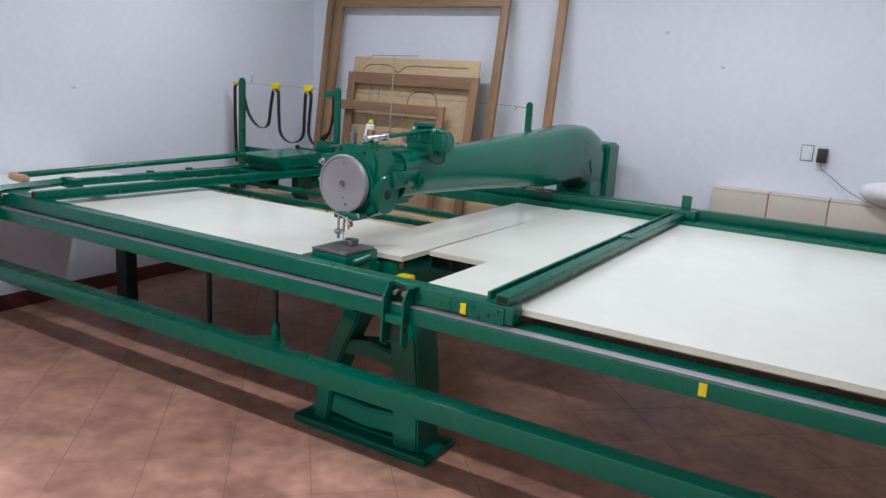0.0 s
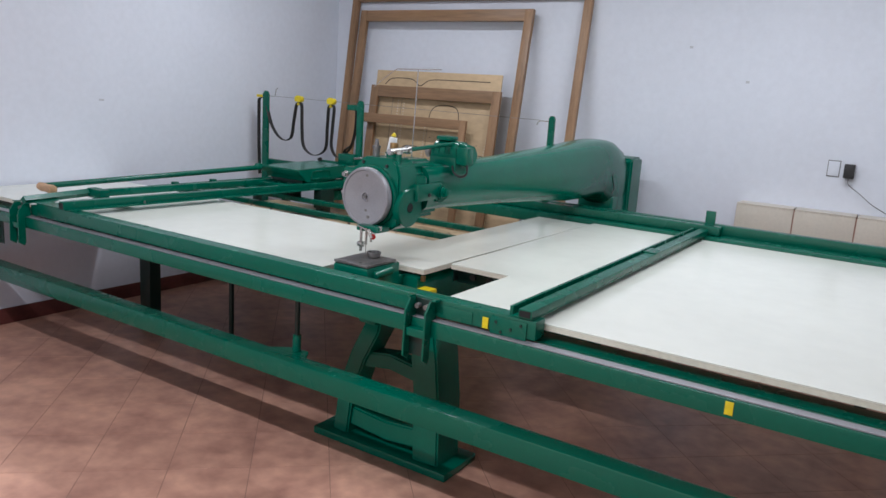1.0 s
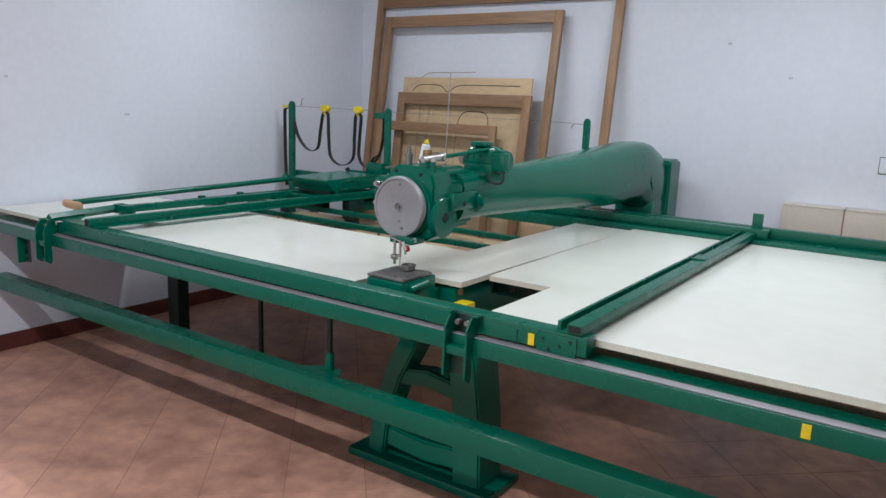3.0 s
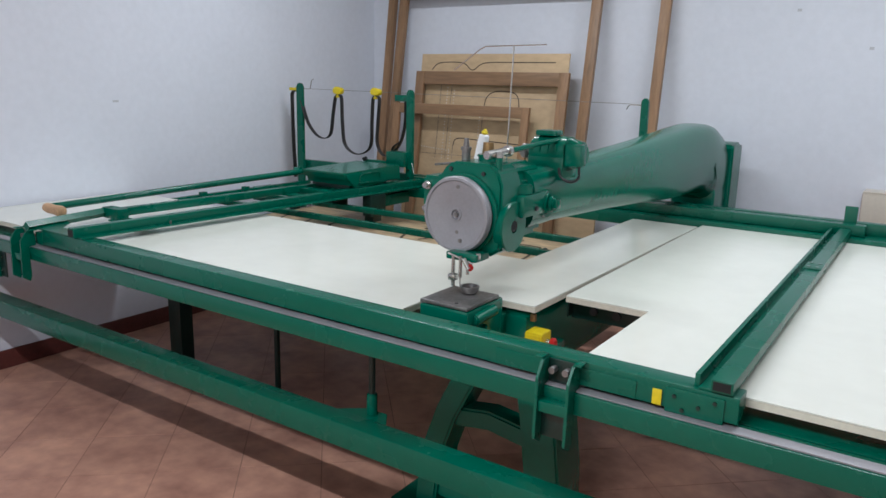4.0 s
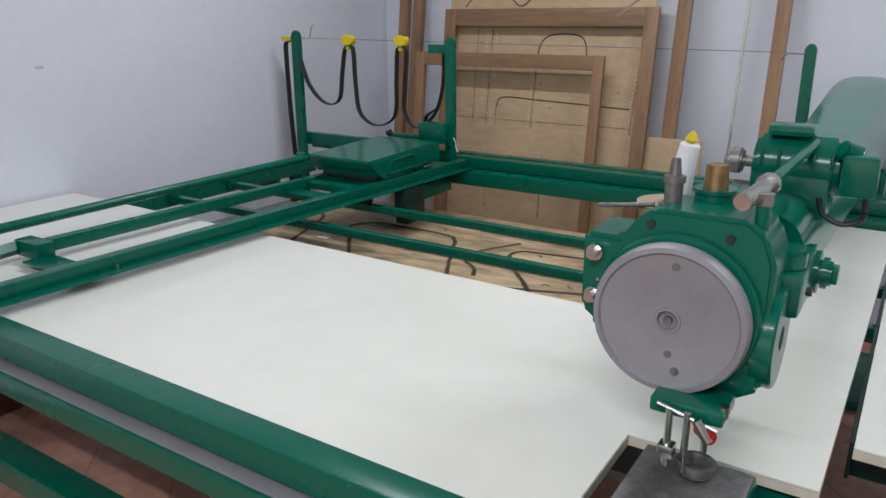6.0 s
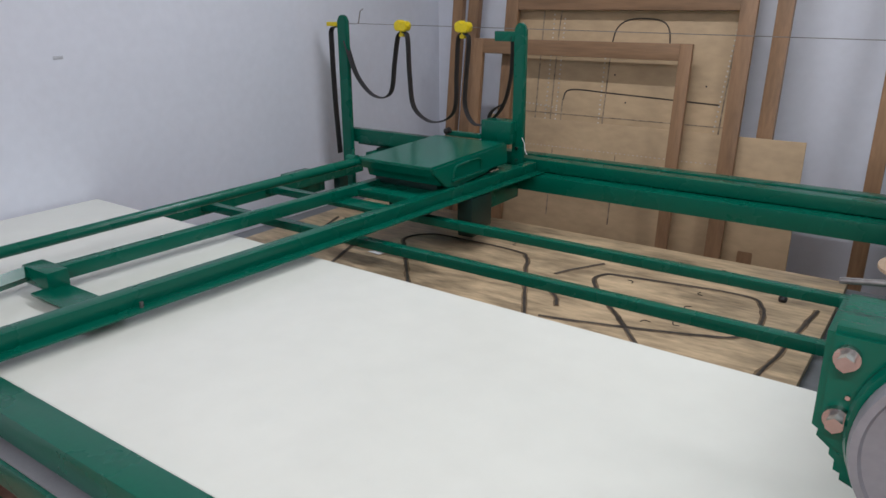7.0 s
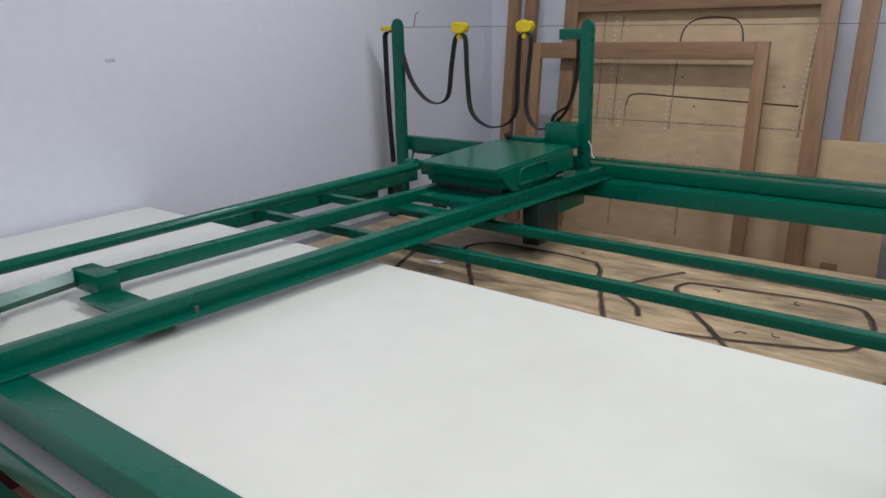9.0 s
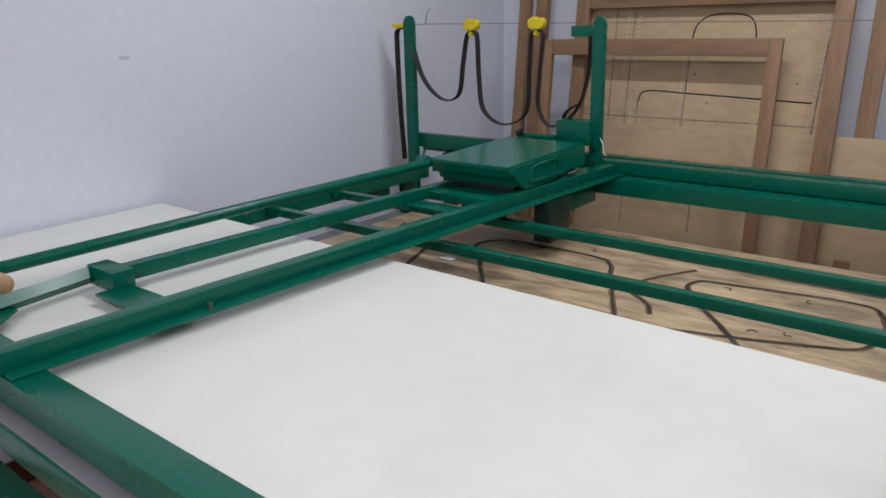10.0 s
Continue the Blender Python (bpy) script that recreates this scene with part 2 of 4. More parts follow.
FY = -0.213
board("table_board", [(WX + 0.02, FY - 0.02), (-0.145, FY - 0.02), (-0.145, 0.112), (0.17, 0.112), (0.192, 1.86), (-0.15, 1.86), (-0.15, 0.66), (WX + 0.02, 0.70)], H, "cream laminated board with a cut-out round the sewing bed")
board("table_board", [(0.478, FY - 0.02), (3.3, FY - 0.02), (3.3, 1.88), (0.208, 1.88), (0.204, 0.268), (0.483, 0.265)], H + 0.007, "wide cream laminated board with a square cut-out")
# dark strip added in the gap to stand for the seam's shade
part("seam_shade_strip", box(0.196, 0.2025, 0.30, 1.86, 0.80, 0.874, 0.001), DARKG, bpy.data.objects["table_board.001"], "added strip, coloured dark for the shade in the seam")

# ---- fixed rails and legs ----
front = thing("front_guide_rail", (0, -0.3, 0.5), "long green steel rail along the table's front edge", "rail")
part("rail", box(WX + 0.08, 3.4, -0.335, -0.262, 0.772, 0.828, 0.004), GREEN, front)
part("steel_strip", box(WX + 0.10, 3.38, -0.328, -0.29, 0.8285, 0.833, 0.001), ALU, front, "bright steel running strip")
part("table_bearer", box(WX + 0.08, 3.3, -0.258, -0.15, 0.77, 0.829, 0.003), GREEN, front)
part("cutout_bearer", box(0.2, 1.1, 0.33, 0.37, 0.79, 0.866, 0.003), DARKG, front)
for hx in (0.28, 0.36):
    part("bearer_bolt", rod((hx, 0.322, 0.825), (hx, 0.33, 0.825), 0.014, seg=10), BLACK, front)
beam = thing("foot_bar", (0, -0.33, 0.42), "long green square tube below the front rail", "bar")
part("tube", box(WX + 0.05, 3.4, -0.28, -0.197, 0.405, 0.49, 0.009), GREEN, beam)
for lx in (-0.27,):
    part("tab", prism([(lx - 0.13, -0.2), (lx + 0.09, -0.2), (lx + 0.04, -0.13), (lx - 0.04, -0.13)], "z", 0.474, 0.486, 0.002), GREEN, beam)
    part("upright", rod((lx, -0.16, 0.486), (lx, -0.16, 0.775), 0.011), DARKG, beam)
    part("collar", rod((lx, -0.16, 0.486), (lx, -0.16, 0.56), 0.018, w=0.003), GREEN, beam)


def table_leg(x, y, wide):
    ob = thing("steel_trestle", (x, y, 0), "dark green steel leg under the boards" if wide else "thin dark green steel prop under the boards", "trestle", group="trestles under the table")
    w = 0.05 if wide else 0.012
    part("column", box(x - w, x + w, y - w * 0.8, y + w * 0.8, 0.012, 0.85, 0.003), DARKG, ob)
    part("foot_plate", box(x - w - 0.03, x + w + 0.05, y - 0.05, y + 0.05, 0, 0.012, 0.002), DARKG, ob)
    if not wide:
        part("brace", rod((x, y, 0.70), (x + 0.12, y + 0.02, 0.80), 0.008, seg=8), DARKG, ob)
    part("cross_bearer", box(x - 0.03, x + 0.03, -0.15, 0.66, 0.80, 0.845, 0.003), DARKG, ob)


table_leg(-2.17, 0.5, True)
table_leg(-1.42, 0.5, False)
table_leg(2.6, 0.5, True)

hang = thing("rail_bracket", (-2.36, -0.30, 0.7), "small green bracket hanging under the front rail", "bracket")
part("plate", box(-2.40, -2.385, -0.335, -0.27, 0.63, 0.772, 0.002), GREEN, hang)
part("web", box(-2.3845, -2.33, -0.30, -0.294, 0.635, 0.771, 0.002), DARKG, hang)
for hz in (0.67, 0.73):
    part("bolt", rod((-2.357, -0.308, hz), (-2.357, -0.30, hz), 0.007, seg=8), STEEL, hang)

# ---- rear rails ----
rear = thing("rear_guide_rail", (0, 2.05, 0.8), "long green steel rail behind the table", "rail")
part("rail", box(-2.69, 3.4, 2.045, 2.10, 0.895, 0.955, 0.004), GREEN, rear)
part("ledge", box(-2.5, 3.4, 1.898, 2.04, 0.893, 0.899, 0.001), GREEN, rear, "flat green running ledge")
part("left_link", box(-2.68, -1.95, 1.948, 1.985, 0.93, 0.995, 0.004), GREEN, rear)
part("lip", box(-2.5, 3.4, 1.885, 1.898, 0.835, 0.899, 0.001), GREEN, rear)
for px in (-2.5, -0.15, 1.75, 3.1):
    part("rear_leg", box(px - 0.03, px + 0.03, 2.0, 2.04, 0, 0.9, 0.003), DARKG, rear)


def capped_post(name, x, y, z0, z1, w, parent):
    pts = [(x - w, z0), (x + w, z0), (x + w, z1 - w), (x + w * 0.6, z1 - w * 0.25), (x, z1), (x - w * 0.6, z1 - w * 0.25), (x - w, z1 - w)]
    return part(name, prism(pts, "y", y - 0.012, y + 0.012, 0.003), GREEN, parent)


post_l = thing("festoon_post", (-2.65, 1.98, 0), "tall green flat-bar post carrying the cable line", "post", group="posts of the cable line")
capped_post("bar", -2.65, 1.93, 0.30, 1.535, 0.03, post_l)
part("hook", sweep(spline([(-2.62, 1.93, 1.495), (-2.56, 1.93, 1.495), (-2.548, 1.93, 1.515), (-2.54, 1.93, 1.548), (-2.522, 1.93, 1.56)]), 0.003), STEEL, post_l)
post_r = thing("festoon_post", (-0.15, 1.98, 0.9), "green angle post at the far end of the cable line", "post", group="posts of the cable line")
capped_post("bar", -0.165, 1.96, 0.956, 1.502, 0.02, post_r)
part("hook", sweep(spline([(-0.18, 1.94, 1.465), (-0.24, 1.94, 1.465), (-0.26, 1.94, 1.44)]), 0.003), STEEL, post_r)
tagged(part("tension_wire", rod((-2.56, 1.93, 1.495), (-0.24, 1.94, 1.47), 0.0014, seg=6), WORN, at=(-1.4, 1.93, 1.475)), "thin steel wire stretched between two green posts", "wire")

# ---- long rods under the frame ----
for ry, z in ((0.955, 0.84), (1.285, 0.84)):
    r = thing("support_tube", (-1.0, ry, z), "long thin green square tube across the opening", "tube", group="tubes across the opening")
    part("tube", box(-2.50, 0.28, ry - 0.017, ry + 0.017, z - 0.015, z + 0.015, 0.003), GREEN, r)
    part("end_stub", box(-2.53, -2.495, ry - 0.02, ry + 0.02, z - 0.02, z + 0.04, 0.003), GREEN, r)
side = thing("side_rail", (-2.53, 1.3, 0.8), "dark green side rail joining the cross tubes", "rail")
part("rail", box(-2.56, -2.532, 0.72, 1.9, 0.80, 0.86, 0.003), GREEN, side)
part("guide_block", box(-2.69, -2.565, 1.50, 1.66, 0.75, 0.84, 0.004), GREEN, side)
part("foot", box(-2.565, -2.528, 1.72, 1.78, 0.0, 0.80, 0.003), DARKG, side)

# ---- the moving frame ----
RACK = Matrix.Rotation(radians(-3.0), 4, "Z")
frame_ob = thing("sliding_carriage", (P, -0.26, 0.83), "green steel carriage of bars that slides over the boards", "carriage")
part("front_bar", box(P - 0.30, P + 2.56, -0.303, -0.236, 0.84, 0.902, 0.004), GREEN, frame_ob)
part("rear_bar", box(P - 0.02, P + 2.60, 1.965, 2.03, 0.902, 0.952, 0.004), GREEN, frame_ob)
part("main_bar", box(P - 0.022, P + 0.022, -0.31, 1.95, 0.9025, 0.945, 0.004, RACK), GREEN, frame_ob)
# flat dark plate on the bar's end, painted as its shaded mouth
part("main_opening_shade", box(P - 0.077, P - 0.043, -0.3105, -0.3065, 0.909, 0.938, 0), HOLE, frame_ob)
part("inner_flange", box(P + 0.0225, P + 0.062, -0.30, 1.95, 0.9025, 0.908, 0.002, RACK), GREEN, frame_ob)
part("second_bar", box(P - 0.335, P - 0.295, 0.08, 1.9, 0.9025, 0.942, 0.004, RACK), GREEN, frame_ob)
part("outer_bar", rod((P - 0.57, -0.14, 0.95), (P - 0.325, 1.30, 1.02), 0.017, seg=14), GREEN, frame_ob)
part("front_stub", rod((P - 0.37, -0.33, 0.915), (P - 0.43, 0.10, 0.92), 0.022, seg=4), GREEN, frame_ob)
part("corner_block", box(P - 0.44, P - 0.31, 0.06, 0.12, 0.893, 0.945, 0.008), GREEN, frame_ob)
part("cross_plate", box(P - 0.325, P - 0.055, 0.02, 0.11, 0.895, 0.903, 0.002), GREEN, frame_ob)
part("front_gusset", prism([(P - 0.40, -0.30), (P - 0.055, -0.30), (P - 0.055, -0.222), (P - 0.28, -0.222), (P - 0.36, -0.14), (P - 0.41, -0.14)], "z", 0.9025, 0.908, 0.001), GREEN, frame_ob)
part("rear_plate", box(P - 0.325, P - 0.055, 1.10, 1.18, 0.897, 0.905, 0.002), GREEN, frame_ob)
part("handle", lathe([(0.006, 0), (0.02, 0.004), (0.024, 0.03), (0.022, 0.07), (0.026, 0.11), (0.024, 0.125), (0.012, 0.13)], (P - 0.56, -0.14, 0.955), (0.85, 0.05, -0.06), 20), HANDLEWOOD, frame_ob, "turned pale wooden handle")
part("main_screw", rod((P + 0.004, 0.12, 0.905), (P + 0.004, 0.12, 0.922), 0.005, seg=10), WORN, frame_ob)
# right cross bar: an angle with a flat beside it
part("right_bar", box(P + 2.4695, P + 2.545, -0.30, 1.95, 0.9025, 0.9075, 0.001), GREEN, frame_ob)
part("right_flange", box(P + 2.457, P + 2.469, -0.29, 1.95, 0.9025, 0.934, 0.002), GREEN, frame_ob)
part("right_tube", box(P + 2.497, P + 2.545, -0.31, 1.95, 0.908, 0.936, 0.003), GREEN, frame_ob)
part("tube_opening_shade", box(P + 2.502, P + 2.540, -0.3115, -0.309, 0.912, 0.932, 0), HOLE, frame_ob)
part("splice_plate", box(P + 2.490, P + 2.548, 0.95, 1.06, 0.9365, 0.941, 0.001), GREEN, frame_ob)
for sx, sy in ((2.505, 0.97), (2.533, 0.97), (2.505, 1.04), (2.533, 1.04)):
    part("screw", rod((P + sx, sy, 0.941), (P + sx, sy, 0.945), 0.006, seg=8), STEEL, frame_ob)
part("rear_clip", box(P + 2.50, P + 2.555, 2.031, 2.044, 0.90, 1.03, 0.003), GREEN, frame_ob)
part("bar_end_plate", box(P + 2.40, P + 2.53, -0.3085, -0.3035, 0.834, 0.893, 0.001), GREEN, frame_ob)
for sx, sz in ((2.42, 0.875), (2.44, 0.845), (2.475, 0.86), (2.51, 0.88)):
    part("screw", rod((P + sx, -0.312, sz), (P + sx, -0.3085, sz), 0.005, seg=8), DARKG, frame_ob)
for sx in (2.30, 2.325, 2.35, 2.375):
    part("screw", rod((P + sx, -0.255, 0.889), (P + sx, -0.255, 0.893), 0.005, seg=8), DARKG, frame_ob)
part("bar_joint", box(P + 1.95, P + 2.33, -0.3065, -0.3035, 0.842, 0.886, 0.001), GREEN, frame_ob)


def roller_bracket(x, w, d):
    """Two cheeks hung from the sliding bar, with webs between and dark plates for the hollow's shade."""
    for a, out in ((x - w, -1), (x + w - 0.008, 1)):
        pts = [(-0.312, 0.90), (-0.345, 0.90), (-0.372, 0.86), (-0.376, 0.70), (-0.345, 0.68), (-0.337, 0.70), (-0.337, 0.83), (-0.3075, 0.835)]
        part("bracket_cheek", prism(pts, "x", a, a + 0.008, 0.001), GREEN, frame_ob)
        lip = sorted((a + 0.004, a + 0.004 + out * 0.02))
        part("bracket_lip", box(lip[0], lip[1], -0.345, -0.3075, 0.901, 0.906, 0.001), GREEN, frame_ob)
    u, v = x - w + 0.0085, x + w - 0.0085
    part("bracket_shade_back", box(u, v, -0.313, -0.3075, 0.836, 0.895, 0.001), d, frame_ob)
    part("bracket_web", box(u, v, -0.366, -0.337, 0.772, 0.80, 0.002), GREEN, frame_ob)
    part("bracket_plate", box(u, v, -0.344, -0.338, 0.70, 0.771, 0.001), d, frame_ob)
    for k in (-0.45, 0.35):
        part("roller_bolt", rod((x + w * k, -0.335, 0.872), (x + w * k, -0.3135, 0.872), 0.009, seg=8), WORN, frame_ob)


roller_bracket(P + 2.145, 0.045, DARKG)
roller_bracket(P - 0.39, 0.045, DARKG)
part("front_bar_end", box(P - 0.36, P - 0.3005, -0.30, -0.225, 0.836, 0.89, 0.003), GREEN, frame_ob)
for tx, tz, ty in ((P + 2.38, 0.862, -0.3055),):
    tagged(part("tape_mark", box(tx - 0.011, tx + 0.011, ty - 0.002, ty, tz - 0.019, tz + 0.019, 0.0005), YELLOW, at=(tx, ty, tz)), "yellow tape mark on the green bar", "tape", group="tape marks")
tagged(part("tape_mark", box(1.47, 1.492, -0.3375, -0.335, 0.783, 0.821, 0.0005), YELLOW, at=(1.48, -0.336, 0.8)), "yellow tape mark on the fixed front rail", "tape", group="tape marks")

# carriage with its motor cover and post
car = thing("drive_carriage", (P - 0.15, 1.5, 0.84), "green drive carriage with a hinged sheet-metal cover", "carriage")
cov = prism([(1.33, 0.958), (1.318, 0.992), (1.288, 0.996), (1.272, 1.03), (1.276, 1.036), (1.78, 1.048), (1.80, 1.03), (1.80, 0.958)], "x", P - 0.32, P + 0.02, 0.003, 2)
cover = part("cover", cov, CAST, car)
part("side_panel", prism([(1.275, 1.012), (1.35, 0.95), (1.42, 0.942), (1.62, 0.955), (1.66, 0.965), (1.78, 0.965), (1.78, 1.043), (1.275, 1.03)], "x", P + 0.0205, P + 0.034, 0.003), CAST, cover)
part("cover_handle", sweep(spline([(P + 0.035, 1.39, 0.975), (P + 0.037, 1.395, 1.005), (P + 0.038, 1.42, 1.022), (P + 0.038, 1.55, 1.024), (P + 0.038, 1.575, 1.012), (P + 0.037, 1.58, 0.985)], 6), 0.004), GREEN, cover, "raised green handle rim")
part("handle_lip", box(P + 0.034, P + 0.047, 1.38, 1.59, 0.966, 0.974, 0.002), GREEN, cover)
part("steel_pin", rod((P + 0.05, 1.62, 0.958), (P + 0.05, 1.68, 0.958), 0.006, seg=10), STEEL, car)
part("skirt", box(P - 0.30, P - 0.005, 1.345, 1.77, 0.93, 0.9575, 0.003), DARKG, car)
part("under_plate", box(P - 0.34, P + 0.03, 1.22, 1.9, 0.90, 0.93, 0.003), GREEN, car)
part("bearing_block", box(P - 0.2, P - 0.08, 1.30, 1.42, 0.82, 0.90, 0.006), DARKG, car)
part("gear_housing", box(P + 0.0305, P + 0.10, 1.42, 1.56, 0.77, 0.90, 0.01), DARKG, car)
part("switch_box", box(P - 0.15, P - 0.005, 1.87, 1.96, 1.02, 1.115, 0.006), GREEN, car)
part("rear_lever", box(P - 0.33, P - 0.15, 1.862, 1.89, 1.032, 1.052, 0.003), GREEN, car)
part("lever_knob", rod((P - 0.325, 1.85, 1.05), (P - 0.295, 1.85, 1.062), 0.013, w=0.004), BLACK, car)
capped_post("post", P, 1.93, 0.90, 1.51, 0.026, car)
part("cable_arm", box(P - 0.12, P - 0.026, 1.92, 1.945, 1.435, 1.475, 0.002), GREEN, car)
for z in (0.95, 1.0):
    part("post_bolt", rod((P, 1.912, z), (P, 1.918, z), 0.008, seg=8), STEEL, car)
part("string_tie", sweep(spline([(P + 0.03, 1.905, 1.05), (P + 0.045, 1.90, 1.03), (P + 0.05, 1.90, 1.0), (P + 0.065, 1.89, 0.985)]), 0.0016), WHITE, car)
part("ear", join(rod((P - 0.37, 1.27, 1.025), (P - 0.32, 1.27, 1.025), 0.02, w=0.004), rod((P - 0.345, 1.27, 1.04), (P - 0.345, 1.28, 1.065), 0.004, seg=8)), GREEN, car)
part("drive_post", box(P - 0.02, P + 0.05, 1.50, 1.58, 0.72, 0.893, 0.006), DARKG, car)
part("drive_arm", box(P - 0.02, P + 0.03, 1.58, 1.89, 0.80, 0.87, 0.006), GREEN, car)

# festoon: trolleys and cable
tx = [-2.65 + (P + 2.65) * f for f in (0.37, 0.71)]
for x in tx:
    tr = thing("cable_trolley", (x, 1.93, 1.44), "yellow plastic trolley hanging on the steel wire", "trolley", group="cable trolleys")
    part("body", prism([(x - 0.036, 1.462), (x - 0.026, 1.45), (x + 0.026, 1.45), (x + 0.036, 1.462), (x + 0.036, 1.483), (x + 0.018, 1.495), (x + 0.007, 1.488), (x - 0.01, 1.50), (x - 0.036, 1.486)], "y", 1.91, 1.95, 0.004), YELLOW, tr)
    part("clamp", box(x - 0.013, x + 0.013, 1.918, 1.942, 1.425, 1.45, 0.004), YELLOW, tr)
yb = thing("cable_trolley", (-2.68, 1.93, 1.46), "yellow cable clamp beside the post", "trolley", group="cable trolleys")
part("body", box(-2.745, -2.68, 1.915, 1.945, 1.465, 1.485, 0.004), YELLOW, yb)
fest = thing("festoon_cable", (-2.2, 1.93, 1.0), "flat black cable hanging in loops from the trolleys", "cable")
part("drop", sweep(spline([(-2.71, 1.93, 0.85), (-2.725, 1.93, 1.1), (-2.73, 1.93, 1.38), (-2.725, 1.93, 1.45), (-2.69, 1.93, 1.463)]), 0.004, 0.018, up=(0, 1, 0)), BLACK, fest)
L1, L2 = tx
part("loop", sweep(spline([(-2.64, 1.93, 1.40), (-2.575, 1.93, 1.24), (-2.47, 1.93, 1.15), ((L1 - 2.45) / 2, 1.93, 1.17), (L1 - 0.05, 1.93, 1.31), (L1 - 0.028, 1.93, 1.42), (L1 - 0.006, 1.93, 1.447)]), 0.004, 0.018, up=(0, 1, 0)), BLACK, fest)
part("loop", sweep(spline([(L1 + 0.006, 1.93, 1.447), (L1 + 0.028, 1.93, 1.42), (L1 + 0.036, 1.93, 1.25), (L1 + 0.06, 1.93, 1.11), ((L1 + L2) / 2, 1.93, 1.055), (L2 - 0.05, 1.93, 1.11), (L2 - 0.035, 1.93, 1.28), (L2 - 0.026, 1.93, 1.42), (L2 - 0.006, 1.93, 1.447)]), 0.004, 0.018, up=(0, 1, 0)), BLACK, fest)
part("loop", sweep(spline([(L2 + 0.006, 1.93, 1.447), (L2 + 0.028, 1.93, 1.42), (L2 + 0.012, 1.935, 1.27), (L2 + 0.005, 1.94, 1.13), (L2 + 0.07, 1.94, 1.06), (P - 0.10, 1.94, 1.13), (P - 0.05, 1.94, 1.27), (P - 0.04, 1.935, 1.44)]), 0.004, 0.018, up=(0, 1, 0)), BLACK, fest)
part("tail", sweep(spline([(P - 0.09, 1.95, 1.16), (P - 0.15, 1.95, 1.12), (P - 0.16, 1.95, 1.06), (P - 0.13, 1.95, 1.03)]), 0.004, 0.018, up=(0, 1, 0)), BLACK, fest)

for ob in [o for o in bpy.data.objects if o.name.startswith(("cable_trolley", "festoon_cable"))]:
    ob.location += Vector((0, 0, 0.016))

# ---- sewing machine ----
mach = thing("quilting_machine", (0, 0.2, 0), "long-arm industrial quilting machine in green enamel", "sewing machine")
part("base_plate", box(-0.37, 0.36, 0.07, 0.33, 0, 0.035, 0.006), CAST, mach)


def strip(points, y0, y1, w):
    """A cast web along a line in the front plane."""
    pts = [Vector((x, 0, z)) for x, z in points]
    bm = bmesh.new()
    rows = []
    for i, p in enumerate(pts):
        d = (pts[min(i + 1, len(pts) - 1)] - pts[max(i - 1, 0)]).normalized()
        s = Vector((d.z, 0, -d.x)) * w / 2
        rows.append([bm.verts.new((q.x, y, q.z)) for q, y in ((p + s, y0), (p - s, y0), (p - s, y1), (p + s, y1))])
    for a, b in zip(rows, rows[1:]):
        for k in range(4):
            bm.faces.new((a[k], a[(k + 1) % 4], b[(k + 1) % 4], b[k]))
    bm.faces.new(rows[0])
    bm.faces.new(rows[-1])
    bmesh.ops.recalc_face_normals(bm, faces=bm.faces)
    bmesh.ops.bevel(bm, geom=[e for e in bm.edges if e.calc_face_angle(0) > 0.8], offset=0.008, segments=2, affect="EDGES")
    return bm


part("leg", strip([(-0.245, 0.03), (-0.22, 0.25), (-0.16, 0.42), (-0.09, 0.56), (-0.06, 0.70)], 0.11, 0.24, 0.085), CAST, mach)
part("leg", strip([(0.235, 0.03), (0.225, 0.30), (0.20, 0.50), (0.165, 0.70)], 0.10, 0.28, 0.13), CAST, mach)
part("cross_web", strip([(-0.17, 0.40), (0.0, 0.425), (0.17, 0.40)], 0.13, 0.22, 0.07), CAST, mach)
part("lower_web", strip([(-0.22, 0.12), (0.0, 0.10), (0.22, 0.12)], 0.13, 0.22, 0.09), CAST, mach)
part("upper_web", box(-0.12, 0.22, 0.10, 0.26, 0.64, 0.74, 0.02), CAST, mach)
bed = part("bed", join(box(-0.09, 0.085, -0.155, 0.06, 0.73, 0.905, 0.012), box(-0.08, 0.075, 0.05, 0.2, 0.70, 0.84, 0.012), box(0.03, 0.15, 0.10, 1.9, 0.60, 0.84, 0.02), box(-0.12, -0.02, 0.05, 1.9, 0.6, 0.82, 0.02)), CAST, mach)
part("needle_plate", box(-0.088, 0.082, -0.153, 0.035, 0.9055, 0.917, 0.003), WORN, bed, "worn grey steel needle plate")
part("plate_screw", rod((0.03, -0.13, 0.917), (0.03, -0.13, 0.9185), 0.006, seg=10), BLACK, bed)
part("side_boss", rod((0.088, -0.12, 0.872), (0.10, -0.02, 0.885), 0.017, w=0.004), CAST, bed)
part("side_boss", rod((0.085, -0.06, 0.835), (0.102, -0.06, 0.835), 0.011, w=0.002), CAST, bed)
part("latch", box(0.152, 0.17, 0.115, 0.13, 0.822, 0.846, 0.003), BRASS, bed)
part("cloth_cup", lathe([(0.016, 0), (0.025, 0.004), (0.03, 0.02), (0.03, 0.024), (0.024, 0.024), (0.018, 0.008)], (0.002, -0.012, 0.917), (0, 0, 1), 24), WORN, bed)

